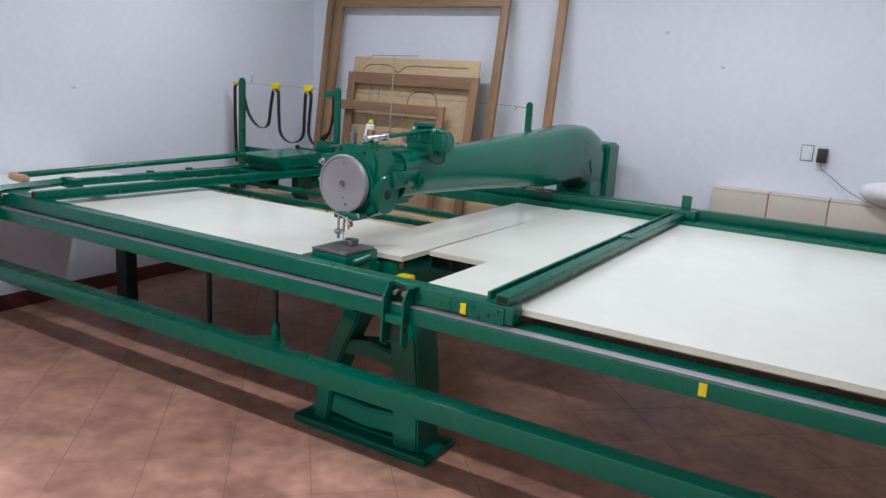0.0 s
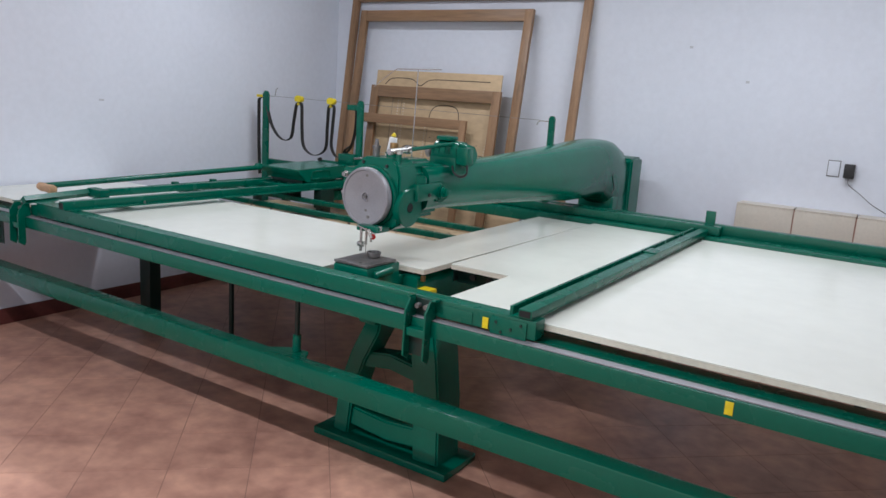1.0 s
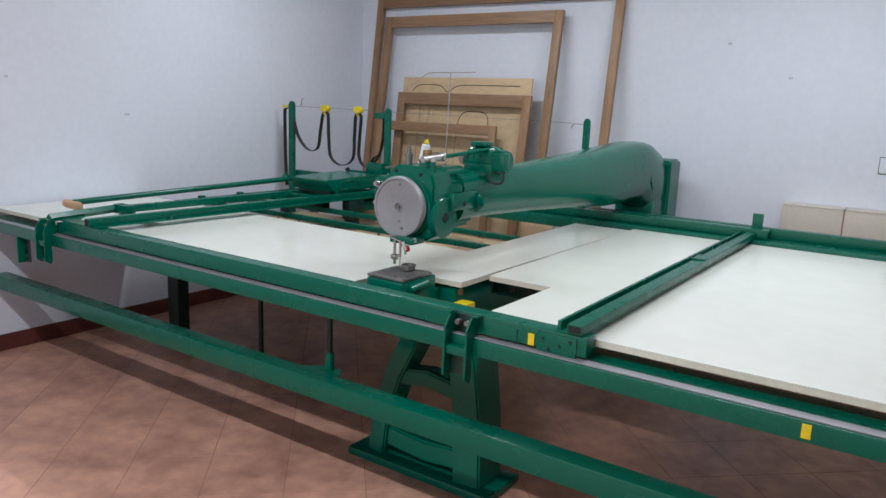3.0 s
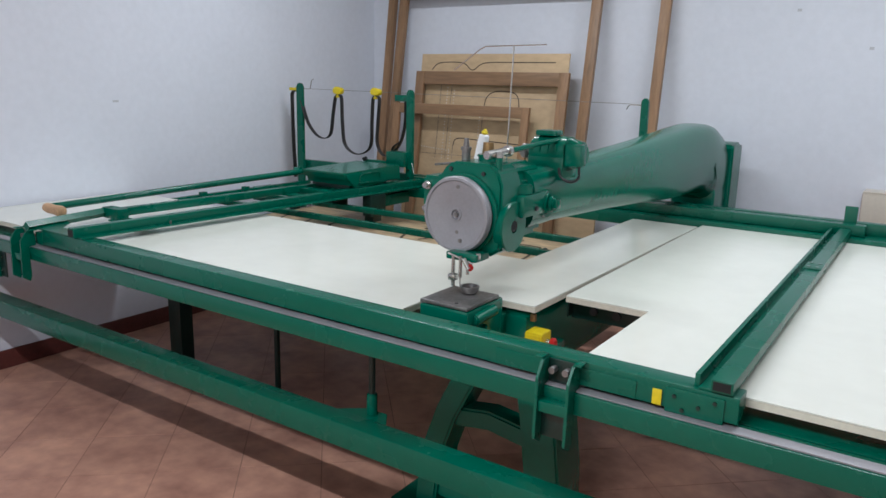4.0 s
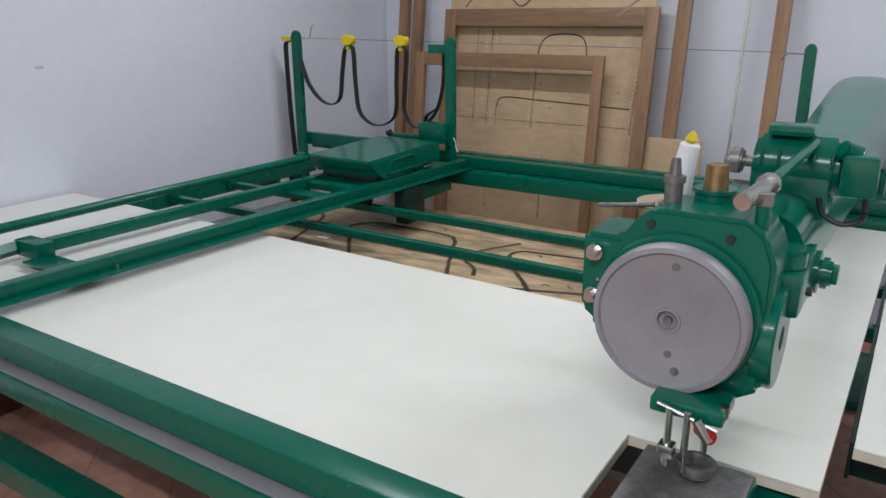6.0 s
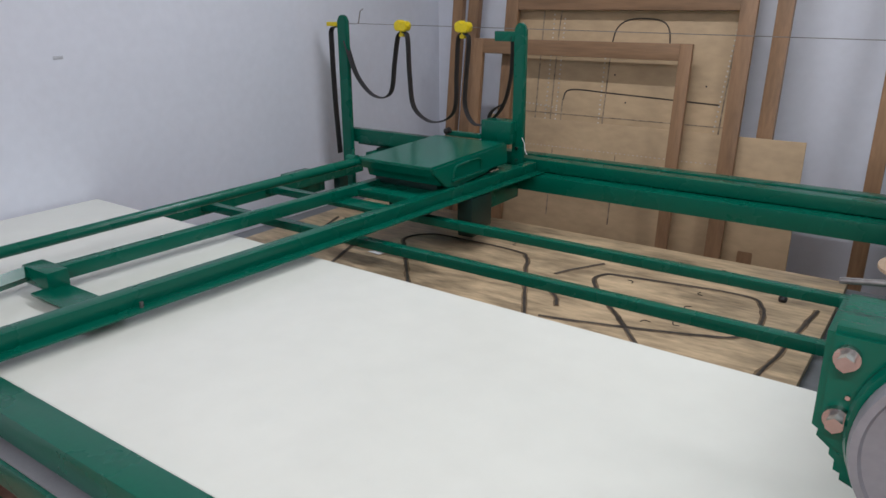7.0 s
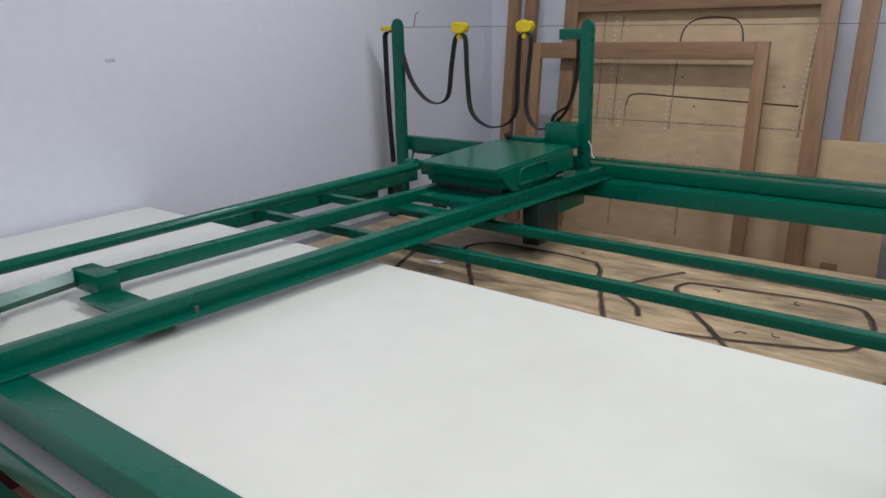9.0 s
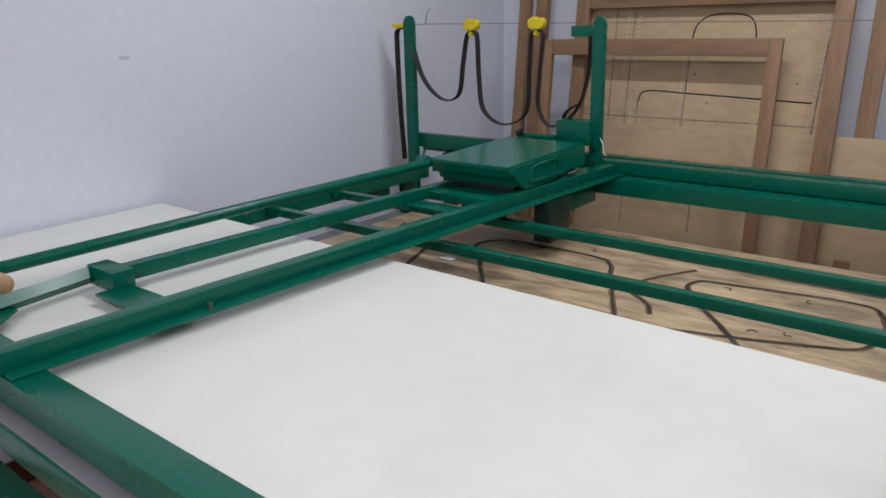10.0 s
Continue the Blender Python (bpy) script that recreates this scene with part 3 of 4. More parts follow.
# head
HX, HZ = -0.02, 1.155
head_pts = [(-0.168, 1.255), (-0.11, 1.255), (-0.09, 1.285), (-0.065, 1.305), (0.065, 1.305), (0.09, 1.285), (0.105, 1.245), (0.105, 1.055), (0.065, 1.03), (-0.065, 1.03), (-0.097, 1.043), (-0.107, 1.070), (-0.141, 1.083), (-0.142, 1.11), (-0.168, 1.13)]
head_pts = [(HX + (x - HX) * 1.09, HZ + (z - HZ) * 1.07) for x, z in head_pts]
head = part("head", join(prism(head_pts, "y", 0.025, 0.15, 0.008, 2), prism([(-0.10, 1.27), (-0.07, 1.305), (0.06, 1.305), (0.10, 1.27), (0.10, 1.06), (-0.10, 1.06)], "y", 0.14, 0.34, 0.02, 3), lathe([(0.125, 0), (0.1285, 0.006), (0.127, 0.05), (0.122, 0.06)], (HX, 0.008, HZ), (0, 1, 0), 56)), CAST, mach)
whl = part("balance_wheel", lathe([(0.117, 0), (0.12, 0.006), (0.1205, 0.02), (0.117, 0.03), (0.109, 0.031), (0.106, 0.0265), (0.10, 0.025), (0.062, 0.0248), (0.06, 0.0242), (0.021, 0.024), (0.02, 0.026), (0.016, 0.026), (0.013, 0.02), (0.006, 0.018)], (HX, 0.004, HZ), (0, -1, 0), 72), ALU, mach, "grey cast aluminium balance wheel")
part("hub_screw", rod((HX, -0.023, HZ), (HX, -0.014, HZ), 0.007, seg=12), WORN, whl)
part("wheel_plug", rod((HX + 0.018, -0.0225, HZ - 0.081), (HX + 0.018, -0.0205, HZ - 0.081), 0.007, seg=14), WORN, whl)
part("wheel_plug", rod((HX + 0.005, -0.0215, HZ - 0.055), (HX + 0.005, -0.0203, HZ - 0.055), 0.006, seg=14), WORN, whl)
part("wheel_plug", rod((HX + 0.006, -0.0225, HZ + 0.088), (HX + 0.006, -0.0205, HZ + 0.088), 0.006, seg=14), WORN, whl)
for bz in (1.232, 1.158):
    part("head_bolt", join(rod((-0.157, 0.015, bz), (-0.157, 0.025, bz), 0.014), rod((-0.157, 0.0, bz), (-0.157, 0.015, bz), 0.0095, 0.008, 6)), STEEL, head, "steel bolt")
for bx_, bz in ((-0.07, 1.292), (0.05, 1.285)):
    part("head_bolt", rod((bx_, 0.019, bz), (bx_, 0.025, bz), 0.007, seg=6), BLACK, head)
part("ear_screw", rod((-0.15, 0.02, 1.185), (-0.15, 0.025, 1.185), 0.003, seg=6), STEEL, head)
part("side_disc", lathe([(0.06, 0), (0.079, 0.002), (0.081, 0.03), (0.077, 0.034), (0.02, 0.034), (0.016, 0.02)], (0.095, 0.09, 1.118), (1, 0, 0), 48), CAST, head)
part("disc_hole_shade", rod((0.116, 0.09, 1.12), (0.1295, 0.09, 1.12), 0.0185, seg=20), HOLE, head)
part("top_boss", join(rod((-0.005, 0.14, 1.30), (-0.005, 0.14, 1.33), 0.032, w=0.005), rod((-0.005, 0.14, 1.326), (-0.005, 0.14, 1.334), 0.037, w=0.003)), CAST, head)
part("oil_cup", rod((-0.005, 0.14, 1.334), (-0.005, 0.14, 1.372), 0.02, 0.017, 18), BRASS, head)
part("take_up_housing", join(rod((-0.058, 0.09, 1.30), (-0.058, 0.09, 1.312), 0.022), rod((-0.058, 0.09, 1.312), (-0.058, 0.09, 1.352), 0.0145), rod((-0.058, 0.09, 1.347), (-0.058, 0.09, 1.357), 0.0175), rod((-0.058, 0.09, 1.357), (-0.058, 0.09, 1.385), 0.0105, 0.007)), WORN, head)
part("spool_stand", lathe([(0.005, 0), (0.058, 0.002), (0.058, 0.006), (0.005, 0.008)], (-0.10, 0.225, 1.275), (0, 0, 1), 28), CONE, head)
part("thread_cone", lathe([(0.021, 0), (0.023, 0.005), (0.017, 0.105), (0.014, 0.108), (0.005, 0.109)], (-0.09, 0.225, 1.282), (0.16, 0, 1), 24), THREAD, head, "white cone of thread")
part("thread_tip", lathe([(0.008, 0), (0.012, 0.005), (0.007, 0.014), (0.003, 0.019)], (-0.0725, 0.225, 1.39), (0.16, 0, 1), 12), YELLOW, head)
part("thread_guide", rod((-0.185, 0.10, 1.29), (-0.09, 0.10, 1.303), 0.004), WORN, head)
part("guide_post", rod((0.085, 0.055, 1.15), (0.085, 0.055, 1.34), 0.011), CAST, head)
for z in (1.335, 1.15):
    part("post_nut", rod((0.085, 0.055, z), (0.085, 0.055, z + 0.018), 0.014, seg=6), STEEL, head)
part("link_rod", rod((0.075, 0.13, 1.35), (0.10, 0.44, 1.372), 0.009), CAST, head)
part("link_joint", join(rod((0.06, 0.02, 1.343), (0.074, 0.12, 1.35), 0.013), rod((0.074, 0.12, 1.35), (0.076, 0.135, 1.351), 0.018)), STEEL, head)
part("cam_box", join(box(0.07, 0.145, 0.12, 0.30, 1.14, 1.215, 0.012), rod((0.10, 0.17, 1.21), (0.10, 0.17, 1.245), 0.042, w=0.006)), CAST, head)
part("cam_wheel", join(rod((0.10, 0.30, 1.17), (0.15, 0.30, 1.17), 0.048, w=0.01), rod((0.148, 0.30, 1.17), (0.17, 0.30, 1.17), 0.028, w=0.006), box(0.168, 0.18, 0.285, 0.315, 1.155, 1.185, 0.003)), CAST, head)
part("cam_screw", rod((0.144, 0.20, 1.165), (0.152, 0.20, 1.165), 0.008, seg=8), BLACK, head)
for z, y in ((1.19, 0.10), (1.175, 0.13), (1.20, 0.16)):
    part("tension_screw", rod((0.10, y, z), (0.122, y, z), 0.009, 0.007, seg=10), STEEL, head)
part("thread_mast", rod((-0.03, 0.305, 1.27), (-0.015, 0.30, 1.683), 0.0024, seg=8), STEEL, head, "tall thin steel thread mast")
part("mast_arm", sweep([Vector((-0.25, 0.30, 1.60)), Vector((-0.15, 0.30, 1.668)), Vector((-0.125, 0.30, 1.68)), Vector((0.105, 0.30, 1.684))], 0.002), STEEL, head)
for o in (head, whl):
    o.location += Vector((-0.046, 0.022, 0.002))
upper = set(head.children)
# needle works
part("needle_bar_guide", box(-0.045, 0.065, -0.02, 0.06, 1.012, 1.036, 0.005), CAST, head)
part("needle_bar", rod((0.016, -0.03, 0.963), (0.016, -0.03, 1.03), 0.0055, seg=12), STEEL, head)
part("presser_bar", rod((-0.01, -0.03, 0.933), (-0.01, -0.03, 1.03), 0.006, seg=12), STEEL, head)
part("presser_clamp", box(-0.022, 0.002, -0.042, -0.018, 0.951, 0.971, 0.003), STEEL, head)
part("needle", rod((0.016, -0.03, 0.928), (0.016, -0.03, 0.963), 0.0018, seg=8), STEEL, head)
part("thread_lever", rod((-0.03, -0.03, 1.034), (0.06, -0.03, 1.012), 0.0035), STEEL, head)
part("lever_joint", join(rod((0.03, -0.035, 1.025), (0.05, -0.035, 0.995), 0.008), rod((0.045, -0.035, 0.995), (0.045, -0.035, 0.978), 0.005), rod((0.06, 0.0, 1.04), (0.06, 0.0, 1.022), 0.008)), STEEL, head)
part("red_cap", rod((0.03, -0.014, 1.004), (0.055, -0.035, 0.998), 0.011, w=0.003), RED, head, "red cap")

for o in head.children:
    if o not in upper:
        o.location += Vector((0.021, -0.045, 0.01))

# arm: sections along the length, from the head to the rear column
def arm_mesh():
    secs = [(0.24, 0.085, 1.085, 1.285), (0.45, 0.082, 1.085, 1.285), (0.9, 0.088, 1.065, 1.295), (1.4, 0.10, 1.035, 1.32), (1.8, 0.115, 1.005, 1.345), (2.0, 0.12, 1.0, 1.36), (2.15, 0.125, 1.005, 1.368), (2.28, 0.128, 1.005, 1.37), (2.36, 0.13, 0.97, 1.366), (2.45, 0.13, 0.90, 1.355), (2.58, 0.13, 0.9, 1.31), (2.66, 0.125, 0.9, 1.25), (2.68, 0.11, 0.9, 1.22)]
    bm = bmesh.new()
    rings = []
    for y, w, z0, z1 in secs:
        ring = []
        for k in range(28):
            a = 2 * math.pi * k / 28
            c, s = math.cos(a), math.sin(a)
            e = 0.62
            u = abs(c) ** e * (1 if c > 0 else -1)
            v = abs(s) ** e * (1 if s > 0 else -1)
            ring.append(bm.verts.new((u * w, y, (z0 + z1) / 2 + v * (z1 - z0) / 2)))
        rings.append(ring)
    for a, b in zip(rings, rings[1:]):
        for k in range(28):
            bm.faces.new((a[k], a[(k + 1) % 28], b[(k + 1) % 28], b[k]))
    bm.faces.new(rings[0])
    bm.faces.new(rings[-1])
    return bm


arm = part("arm", arm_mesh(), CAST, mach, "long tapered cast green arm", smooth=50)
part("column", box(-0.125, 0.125, 2.40, 2.68, 0.05, 1.0, 0.03, seg=3), CAST, mach)
part("rear_cover", prism([(2.66, 0.40), (2.88, 0.40), (2.88, 1.22), (2.86, 1.245), (2.70, 1.245), (2.66, 1.23)], "x", -0.14, 0.145, 0.02, 3), CAST, mach)
part("arm_emblem", sweep([Vector((0.131, 2.36 + 0.02 * math.sin(k * 0.9), 1.02 + 0.022 * k)) for k in range(7)], 0.003), DARKG, arm)
part("column_foot", box(-0.2, 0.2, 2.2, 2.75, 0, 0.05, 0.01), CAST, mach)
# motor on the arm
MY, MZ = 0.49, 1.325
mot = part("motor", join(rod((-0.05, MY, MZ), (0.10, MY, MZ), 0.06, seg=28, w=0.01), rod((0.095, MY, MZ), (0.145, MY, MZ), 0.055, 0.042, 28, 0.01), box(-0.05, 0.09, MY - 0.06, MY + 0.06, 1.235, 1.32, 0.01), box(-0.03, 0.05, MY - 0.045, MY + 0.02, 1.385, 1.405, 0.008)), CAST, mach, "green electric motor")
part("motor_shaft", join(rod((-0.11, MY, MZ), (-0.05, MY, MZ), 0.011), rod((-0.10, MY, MZ), (-0.075, MY, MZ), 0.026, w=0.004), rod((-0.085, MY - 0.02, 1.27), (-0.05, MY - 0.02, 1.27), 0.02)), WORN, mot)
part("terminal_box", box(0.105, 0.165, MY - 0.085, MY - 0.035, 1.29, 1.365, 0.008), CAST, mot)
part("motor_cord", sweep(spline([(0.15, MY - 0.06, 1.29), (0.15, MY - 0.06, 1.25), (0.12, MY - 0.06, 1.235), (0.085, MY - 0.06, 1.25), (0.075, MY - 0.06, 1.28)]), 0.005), BLACK, mot)
part("motor_arm", rod((0.10, MY - 0.06, 1.372), (0.125, MY - 0.04, 1.36), 0.018, w=0.004), CAST, mot)
for k in range(5):
    part("cooling_rib", box(-0.035 + k * 0.03, -0.029 + k * 0.03, MY - 0.063, MY + 0.063, MZ + 0.005, MZ + 0.035, 0.002), CAST, mot)

# stop switch
sw = thing("emergency_switch", (0.2, 0.14, 0.735), "yellow emergency switch box with a red button", "switch")
part("box", box(0.150, 0.212, 0.085, 0.155, 0.725, 0.797, 0.008), YELLOW, sw)
part("lid", box(0.156, 0.206, 0.0805, 0.0848, 0.731, 0.791, 0.002), YELLOW, sw)
part("collar", rod((0.212, 0.122, 0.762), (0.225, 0.122, 0.762), 0.013), STEEL, sw)
part("button", lathe([(0.01, 0), (0.018, 0.003), (0.02, 0.012), (0.014, 0.018), (0.005, 0.019)], (0.225, 0.122, 0.762), (1, 0, 0), 20), RED, sw)

# ---- pattern board under the opening ----
pat = thing("pattern_board", (-1.4, 1.2, 0.66), "worn plywood pattern board with dark routed tracks", "board")
part("sheet", box(-2.45, -0.37, 0.40, 1.88, 0.665, 0.69, 0.003), PLYFLAT, pat)
TRACKS = [
    [(-1.56, 1.0), (-1.78, 1.27), (-1.90, 1.42), (-1.86, 1.52), (-1.76, 1.545), (-1.46, 1.535), (-1.385, 1.49), (-1.30, 1.33), (-1.12, 1.0)],
    [(-0.76, 1.0), (-0.90, 1.18), (-1.07, 1.39), (-1.08, 1.48), (-1.0, 1.515), (-0.64, 1.56), (-0.56, 1.50), (-0.53, 1.36), (-0.56, 1.24), (-0.64, 1.19), (-0.87, 1.11), (-1.1, 1.05)],
    [(-1.22, 1.40), (-1.19, 1.47), (-1.12, 1.59)],
    [(-1.20, 1.28), (-1.13, 1.22), (-1.09, 1.15)],
    [(-1.93, 1.0), (-2.06, 1.34), (-2.13, 1.50), (-2.2, 1.53), (-2.3, 1.50)],
    [(-1.36, 1.70), (-1.3, 1.67), (-0.58, 1.655)],
    [(-0.41, 1.56), (-0.44, 1.22), (-0.47, 0.95)],
    [(-2.12, 0.9), (-2.22, 1.2), (-2.34, 1.5)],
]
for tr_ in TRACKS:
    line = spline([(x, y, 0.692) for x, y in tr_], 10)
    line = [p + Vector((0.004 * noise.noise(p * 9), 0.004 * noise.noise(p * 9 + Vector((5, 0, 0))), 0)) for p in line]
    part("track", sweep(line, 0.0048, 0.0022, 6), GROOVE, pat)
    wide = [p + Vector((0.006 * noise.noise(p * 23), 0.006 * noise.noise(p * 23 + Vector((3, 1, 0))), -0.0012)) for p in line]
    part("scorch_mark", sweep(wide, 0.0095, 0.0012, 6), SCORCH, pat)
part("knob", lathe([(0.004, 0), (0.012, 0.002), (0.014, 0.012), (0.01, 0.02), (0.002, 0.022)], (-0.515, 1.58, 0.69), (0, 0, 1), 16), BLACK, pat, "small black knob")
for k in range(14):
    a = random.uniform(0, 6.3)
    x, y = random.uniform(-2.1, -0.6), random.uniform(1.0, 1.75)
    part("scratch", sweep(spline([(x, y, 0.6915), (x + 0.02 * math.cos(a), y + 0.02 * math.sin(a), 0.6915), (x + 0.03 * math.cos(a + 0.6), y + 0.03 * math.sin(a + 0.6), 0.6915)], 4), 0.002, 0.001, 5), GROOVE, pat)
tagged(part("paper_scrap", prism([(-1.915, 1.21), (-1.86, 1.205), (-1.85, 1.235), (-1.895, 1.245)], "z", 0.6925, 0.694, 0), WHITE, at=(-1.88, 1.22, 0.692)), "small torn white paper scrap on the plywood", "paper")
tagged(part("shelf_board", box(-2.6, -0.14, 0.3, 1.9, 0.635, 0.66, 0.003), GREYBOARD, at=(0, 1, 0.64)), "dull grey shelf board below the opening", "board")

# ---- leaning boards and frames ----
def lean(base, deg, yaw=0.0):
    return Matrix.Translation(base) @ Euler((radians(-deg), 0, radians(yaw))).to_matrix().to_4x4()


def lean_frame(x0, x1, height, w, t, base_y, top_y, label, z0=0.0):
    deg = math.degrees(math.atan2(top_y - base_y, height))
    ob = thing("wooden_frame", (0, 0, 0), label, "wooden frame", group="frames leaning on the wall")
    m = lean((x0, base_y, z0), deg)
    W, sw = x1 - x0, w * 0.76
    for nm, a in (("stile", (0, sw, -t, 0, 0, height)), ("stile", (W - sw, W, -t, 0, 0, height)), ("top_rail", (sw, W - sw, -t + 0.002, -0.002, height - w, height)), ("bottom_rail", (sw, W - sw, -t + 0.002, -0.002, 0, w))):
        b = box(*a, 0.003)
        b.transform(m)
        part(nm, b, FRAMEWOOD if nm == "stile" else FRAMEWOOD_X, ob)
    return ob


lean_frame(-2.66, -0.39, 2.45, 0.085, 0.04, 2.72, 3.015, "very large brown timber frame leaning on the wall")
lean_frame(-2.515, -0.838, 2.29, 0.09, 0.04, 2.62, 2.955, "large brown timber frame leaning on the wall")


def sheet(name, x0, x1, h, y0, deg, mat, label, t=0.012):
    ob = thing(name, (x0, y0, 0), label, "plywood sheet", group="sheets leaning on the wall")
    b = box(x0, x1, -t, 0, 0, h, 0.002)
    b.transform(lean((0, y0, 0), deg))
    part("face", b, mat, ob)
    return ob


sheet("plywood_sheet", -2.3, -0.69, 1.005, 2.62, 5, PLY, "short plywood sheet standing behind the frames")
sheet("plywood_sheet", -2.22, -1.0, 1.78, 2.585, 7.5, PLY, "tall plywood sheet with routed track lines")
LM = lean((0, 2.585, 0), 7.5)
tall = bpy.data.objects["plywood_sheet.001"]
ARCS = [
    ([(-2.02, 0.97), (-2.02, 1.58)], PENCIL), ([(-1.93, 0.97), (-1.925, 1.5), (-1.89, 1.57), (-1.80, 1.59), (-1.06, 1.59)], PENCIL),
    ([(-1.64, 0.96), (-1.635, 1.38)], PENCIL), ([(-1.635, 1.38), (-1.615, 1.46), (-1.55, 1.50), (-1.42, 1.50), (-1.36, 1.46), (-1.34, 1.34)], GROOVE),
    ([(-1.87, 0.98), (-1.87, 1.10)], PENCIL), ([(-1.87, 1.10), (-1.83, 1.155), (-1.60, 1.15), (-1.08, 1.13)], GROOVE),
    ([(-1.07, 0.93), (-1.06, 1.2), (-1.045, 1.42), (-1.01, 1.50)], PENCIL),
    ([(-2.12, 1.65), (-2.05, 1.70), (-1.85, 1.70), (-1.76, 1.65), (-1.66, 1.70), (-1.4, 1.705), (-1.1, 1.705)], GROOVE),
    ([(-1.9, 0.5), (-1.9, 0.9)], PENCIL), ([(-1.55, 0.5), (-1.55, 0.9)], PENCIL),
]
for pts, mt in ARCS:
    part("track", sweep([LM @ p for p in spline([(x, -0.0125, z / math.cos(radians(7.5))) for x, z in pts], 8)], 0.0035, 0.0025, 6, up=(0, 1, 0)), mt, tall)
for z in (0.90, 1.04):
    part("joint_line", sweep([LM @ Vector((x, -0.0125, z)) for x in (-2.2, -1.6, -1.02)], 0.0025, 0.002, 6, up=(0, 1, 0)), PENCIL, tall)
SEAMS = [((-2.12, 0.86), (-1.06, 0.86)), ((-1.96, 0.98), (-1.96, 1.52)), ((-1.90, 0.98), (-1.90, 1.50)), ((-1.66, 0.98), (-1.66, 1.36)), ((-1.10, 0.90), (-1.05, 1.46)), ((-2.15, 1.08), (-1.9, 1.06))]
for (xa, za), (xb, zb) in SEAMS:
    n = int(math.hypot(xb - xa, zb - za) / 0.022)
    dots = [LM @ Vector((xa + (xb - xa) * k / n, -0.0135, (za + (zb - za) * k / n) / math.cos(radians(7.5)))) for k in range(n + 1)]
    part("staple_row", join(*[box(d.x - 0.0035, d.x + 0.0035, d.y - 0.0015, d.y + 0.0015, d.z - 0.0035, d.z + 0.0035, 0) for d in dots]), STAPLE, tall, "row of bright staples")
for x, z in ((-1.60, 1.25), (-1.53, 1.12), (-1.15, 1.22), (-1.1, 0.95), (-1.45, 1.0)):
    part("bolt_hole", sweep([LM @ Vector((x, -0.014, z)), LM @ Vector((x, -0.011, z))], 0.004, seg=10), BLACK, tall)
lean_frame(-2.22, -0.965, 1.65, 0.095, 0.03, 2.545, 2.76, "middle-sized brown timber frame on the plywood")
lean_frame(-2.36, -1.2, 1.41, 0.075, 0.03, 2.50, 2.66, "small brown timber frame in front of the plywood")

# ---- tiled ledge and socket at the back wall ----
led = thing("tiled_ledge", (0.8, 2.9, 0), "low ledge faced with beige glazed tiles", "ledge")
part("core", box(0.82, 2.6, 2.87, WY, 0, 0.995, 0.002), GROUT, led)
for k in range(5):
    for j in range(3):
        part("tile", box(0.823 + k * 0.357, 0.82 + k * 0.357 + 0.352, 2.862, 2.87, 0.005 + 0.334 * j, 0.334 * j + 0.331, 0.002), BEIGE, led)
    part("tile", box(0.823 + k * 0.357, 0.82 + k * 0.357 + 0.352, 2.862, WY, 1.0, 1.01, 0.002), BEIGE, led)
plug = thing("power_adapter", (1.44, 2.98, 1.25), "black power adapter plugged into the wall", "adapter")
part("body", box(1.41, 1.47, 2.96, 3.015, 1.23, 1.32, 0.006), BLACK, plug)
part("cord", sweep(spline([(1.44, 2.985, 1.23), (1.45, 2.98, 1.19), (1.52, 2.98, 1.14), (1.6, 2.97, 1.08), (1.72, 2.96, 1.02), (1.8, 2.95, 0.985)]), 0.0028), CORD, plug)
sk = thing("wall_socket", (1.35, 3.02, 1.28), "white square socket plate on the wall", "socket")
part("plate", box(1.315, 1.38, WY - 0.009, WY - 0.004, 1.236, 1.33, 0.002), WALL, sk)
part("surround", box(1.31, 1.385, WY - 0.0038, WY, 1.23, 1.336, 0.001), CORD, sk, "thin grey surround")
bag = thing("white_bundle", (1.85, 2.9, 1.011), "soft white folded bundle on the ledge", "bundle")
bm = bmesh.new()
bmesh.ops.create_uvsphere(bm, u_segments=24, v_segments=14, radius=1)
for v in bm.verts:
    n = noise.noise(v.co * 1.7)
    v.co = Vector((1.93 + v.co.x * (0.24 + 0.03 * n), 2.85 + v.co.y * 0.13, max(1.011, 1.09 + v.co.z * (0.085 + 0.03 * n))))
part("cloth", bm, THREAD, bag, smooth=60)

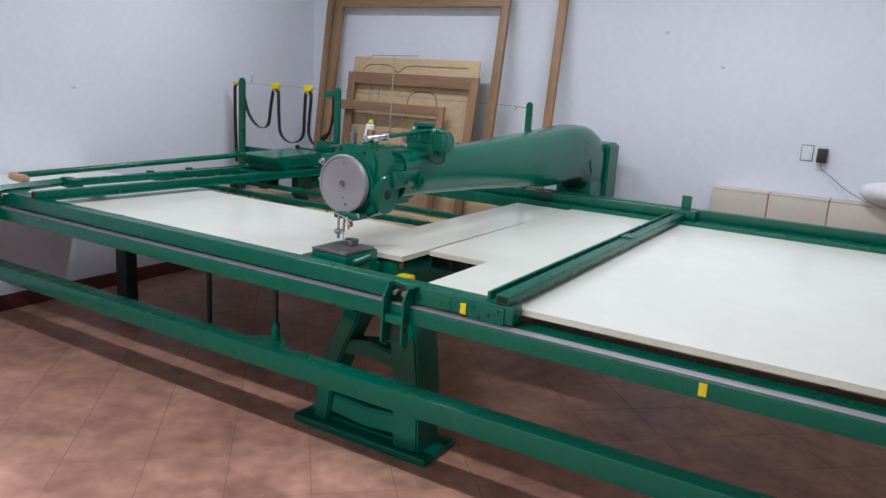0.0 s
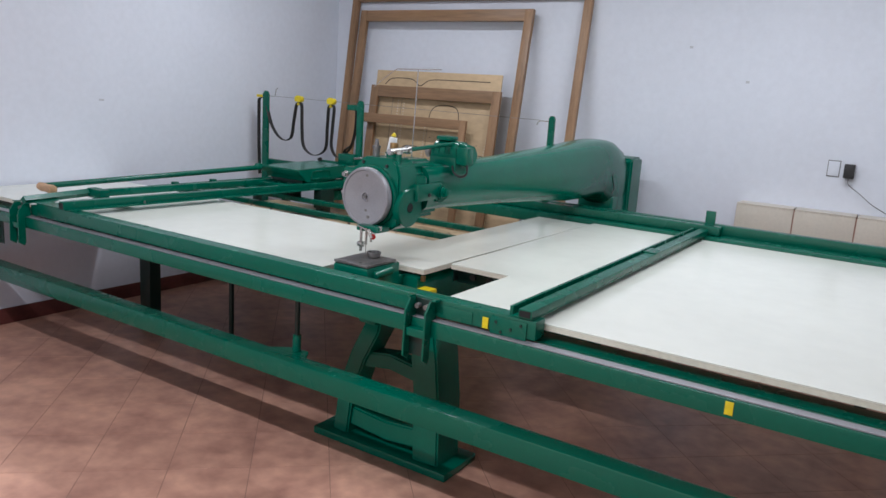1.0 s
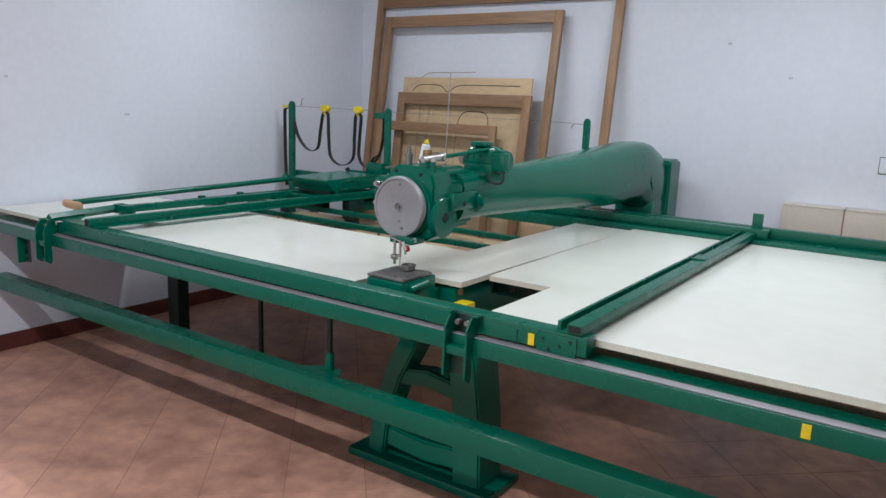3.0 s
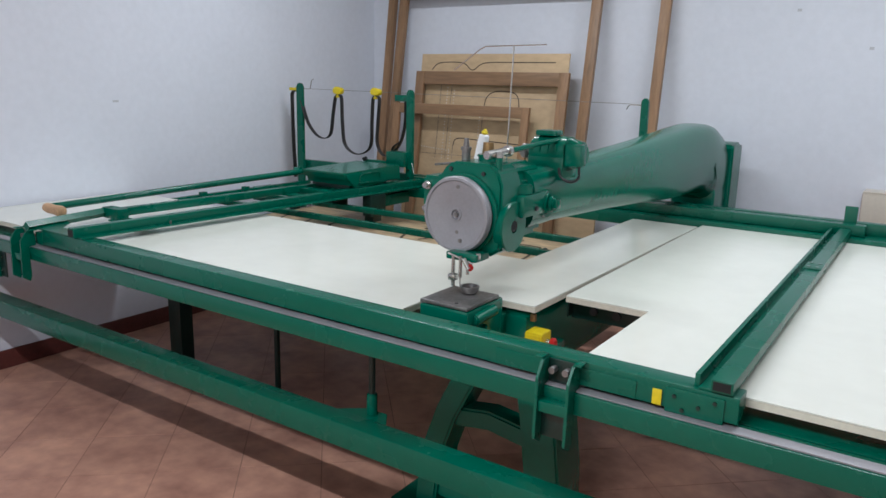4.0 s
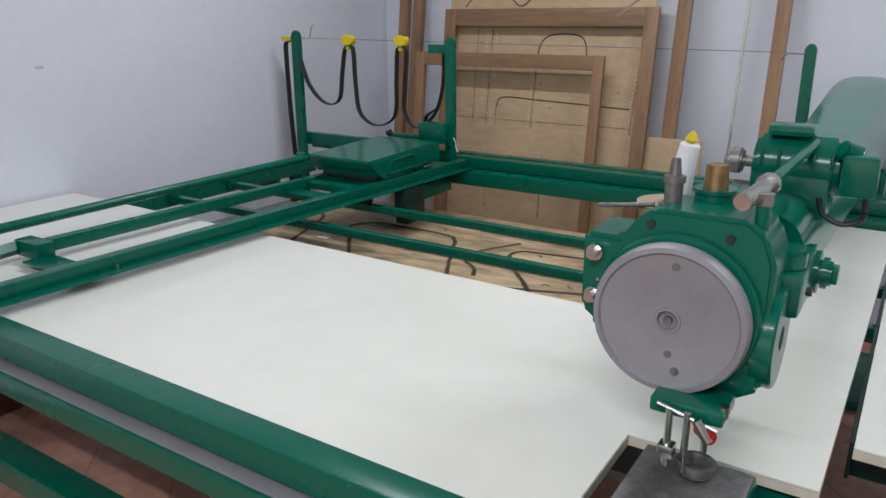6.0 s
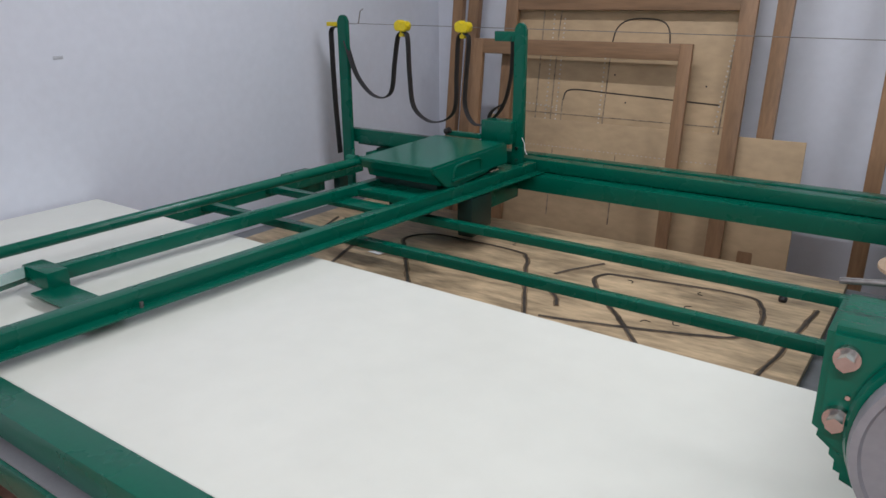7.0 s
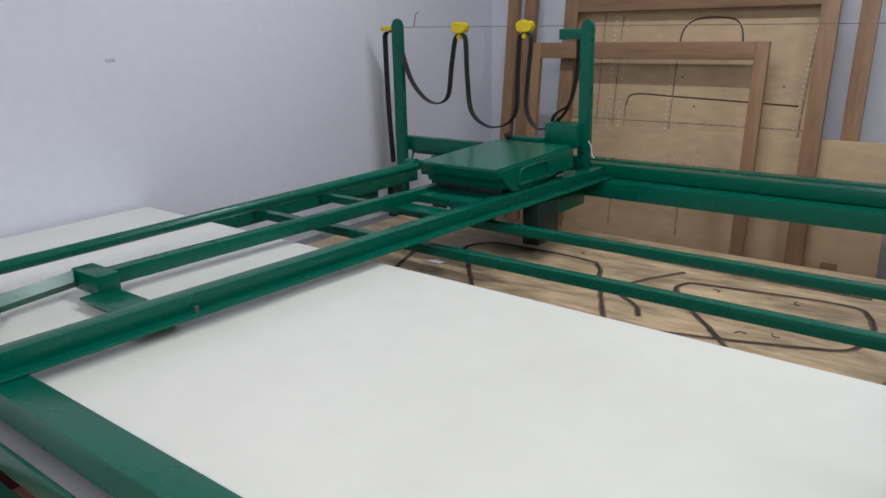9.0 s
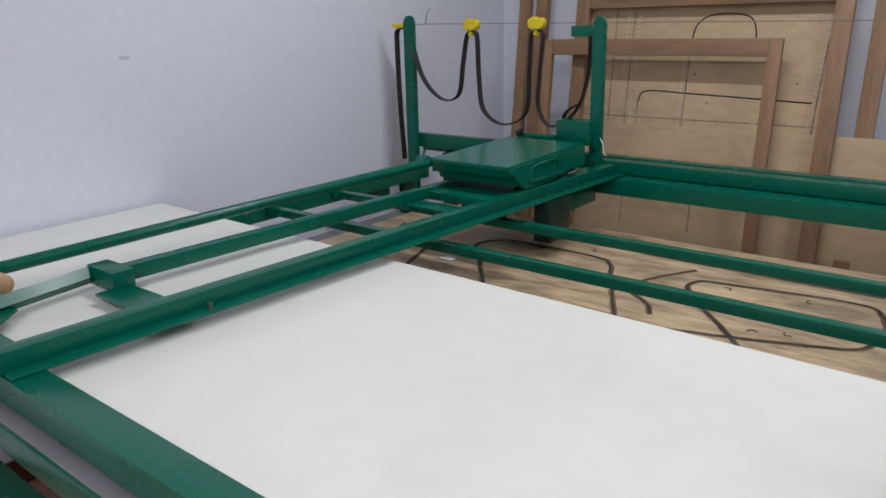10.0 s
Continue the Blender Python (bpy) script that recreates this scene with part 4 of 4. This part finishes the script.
# ---- small marks on the walls ----
for y, z, w in ((0.65, 1.41, 0.018), (-0.1, 1.62, 0.01), (-0.75, 1.75, 0.012)):
    tagged(part("wall_scuff", box(WX, WX + 0.002, y - w, y + w, z - 0.006, z + 0.006, 0.0005), CHIP, at=(WX, y, z)), "small grey chip in the wall paint", "wall mark", group="chips in the wall")
for x, z in ((0.35, 2.02), (0.75, 1.8)):
    tagged(part("wall_scuff", box(x - 0.012, x + 0.012, WY - 0.002, WY, z - 0.008, z + 0.008, 0.0005), CHIP, at=(x, WY, z)), "small grey chip in the wall paint", "wall mark", group="chips in the wall")

# ---- floor tiles, laid on the diagonal ----
TS, JOINT, ANG = 0.33, 0.002, radians(42.5)
tile_bm = box(-TS / 2 + JOINT / 2, TS / 2 - JOINT / 2, -TS / 2 + JOINT / 2, TS / 2 - JOINT / 2, -0.006, 0.0, 0)
for v in tile_bm.verts:
    if v.co.z > -0.003:
        v.co.x *= 0.9955
        v.co.y *= 0.9955
tile_me = bpy.data.meshes.new("tile")
tile_bm.to_mesh(tile_me)
tile_bm.free()
tile_me.materials.append(TILE)
rest = bmesh.new()
ca, sa = math.cos(ANG), math.sin(ANG)
spots = []
for i in range(-24, 25):
    for j in range(-24, 25):
        u, v = (i + 0.5) * TS, (j + 0.5) * TS
        x, y = 0.89 + u * ca - v * sa, 1.24 + u * sa + v * ca
        if WX - 0.1 < x < EX + 0.1 and SY - 0.1 < y < WY + 0.1:
            spots.append((math.hypot(x + 0.6, y + 0.2), x, y))
for n, (d, x, y) in enumerate(sorted(spots)):
    m = Matrix.Translation((x, y, 0)) @ Matrix.Rotation(ANG, 4, "Z")
    if n < 290 and WX + 0.24 < x < EX - 0.24 and SY + 0.24 < y < WY - 0.24:
        t = new("tile", tile_me)
        t.matrix_world = m
        t.parent = floor
    else:
        b = [rest.verts.new(m @ vv.co) for vv in tile_me.vertices]
        for p in tile_me.polygons:
            rest.faces.new([b[k] for k in p.vertices])
for co, no in (((WX, 0, 0), (-1, 0, 0)), ((EX, 0, 0), (1, 0, 0)), ((0, SY, 0), (0, -1, 0)), ((0, WY, 0), (0, 1, 0))):
    bmesh.ops.bisect_plane(rest, geom=rest.verts[:] + rest.edges[:] + rest.faces[:], plane_co=co, plane_no=no, clear_outer=True)
ob = part("tile_field", rest, TILE, floor, smooth=0)
tagged(ob, kind="stuff")
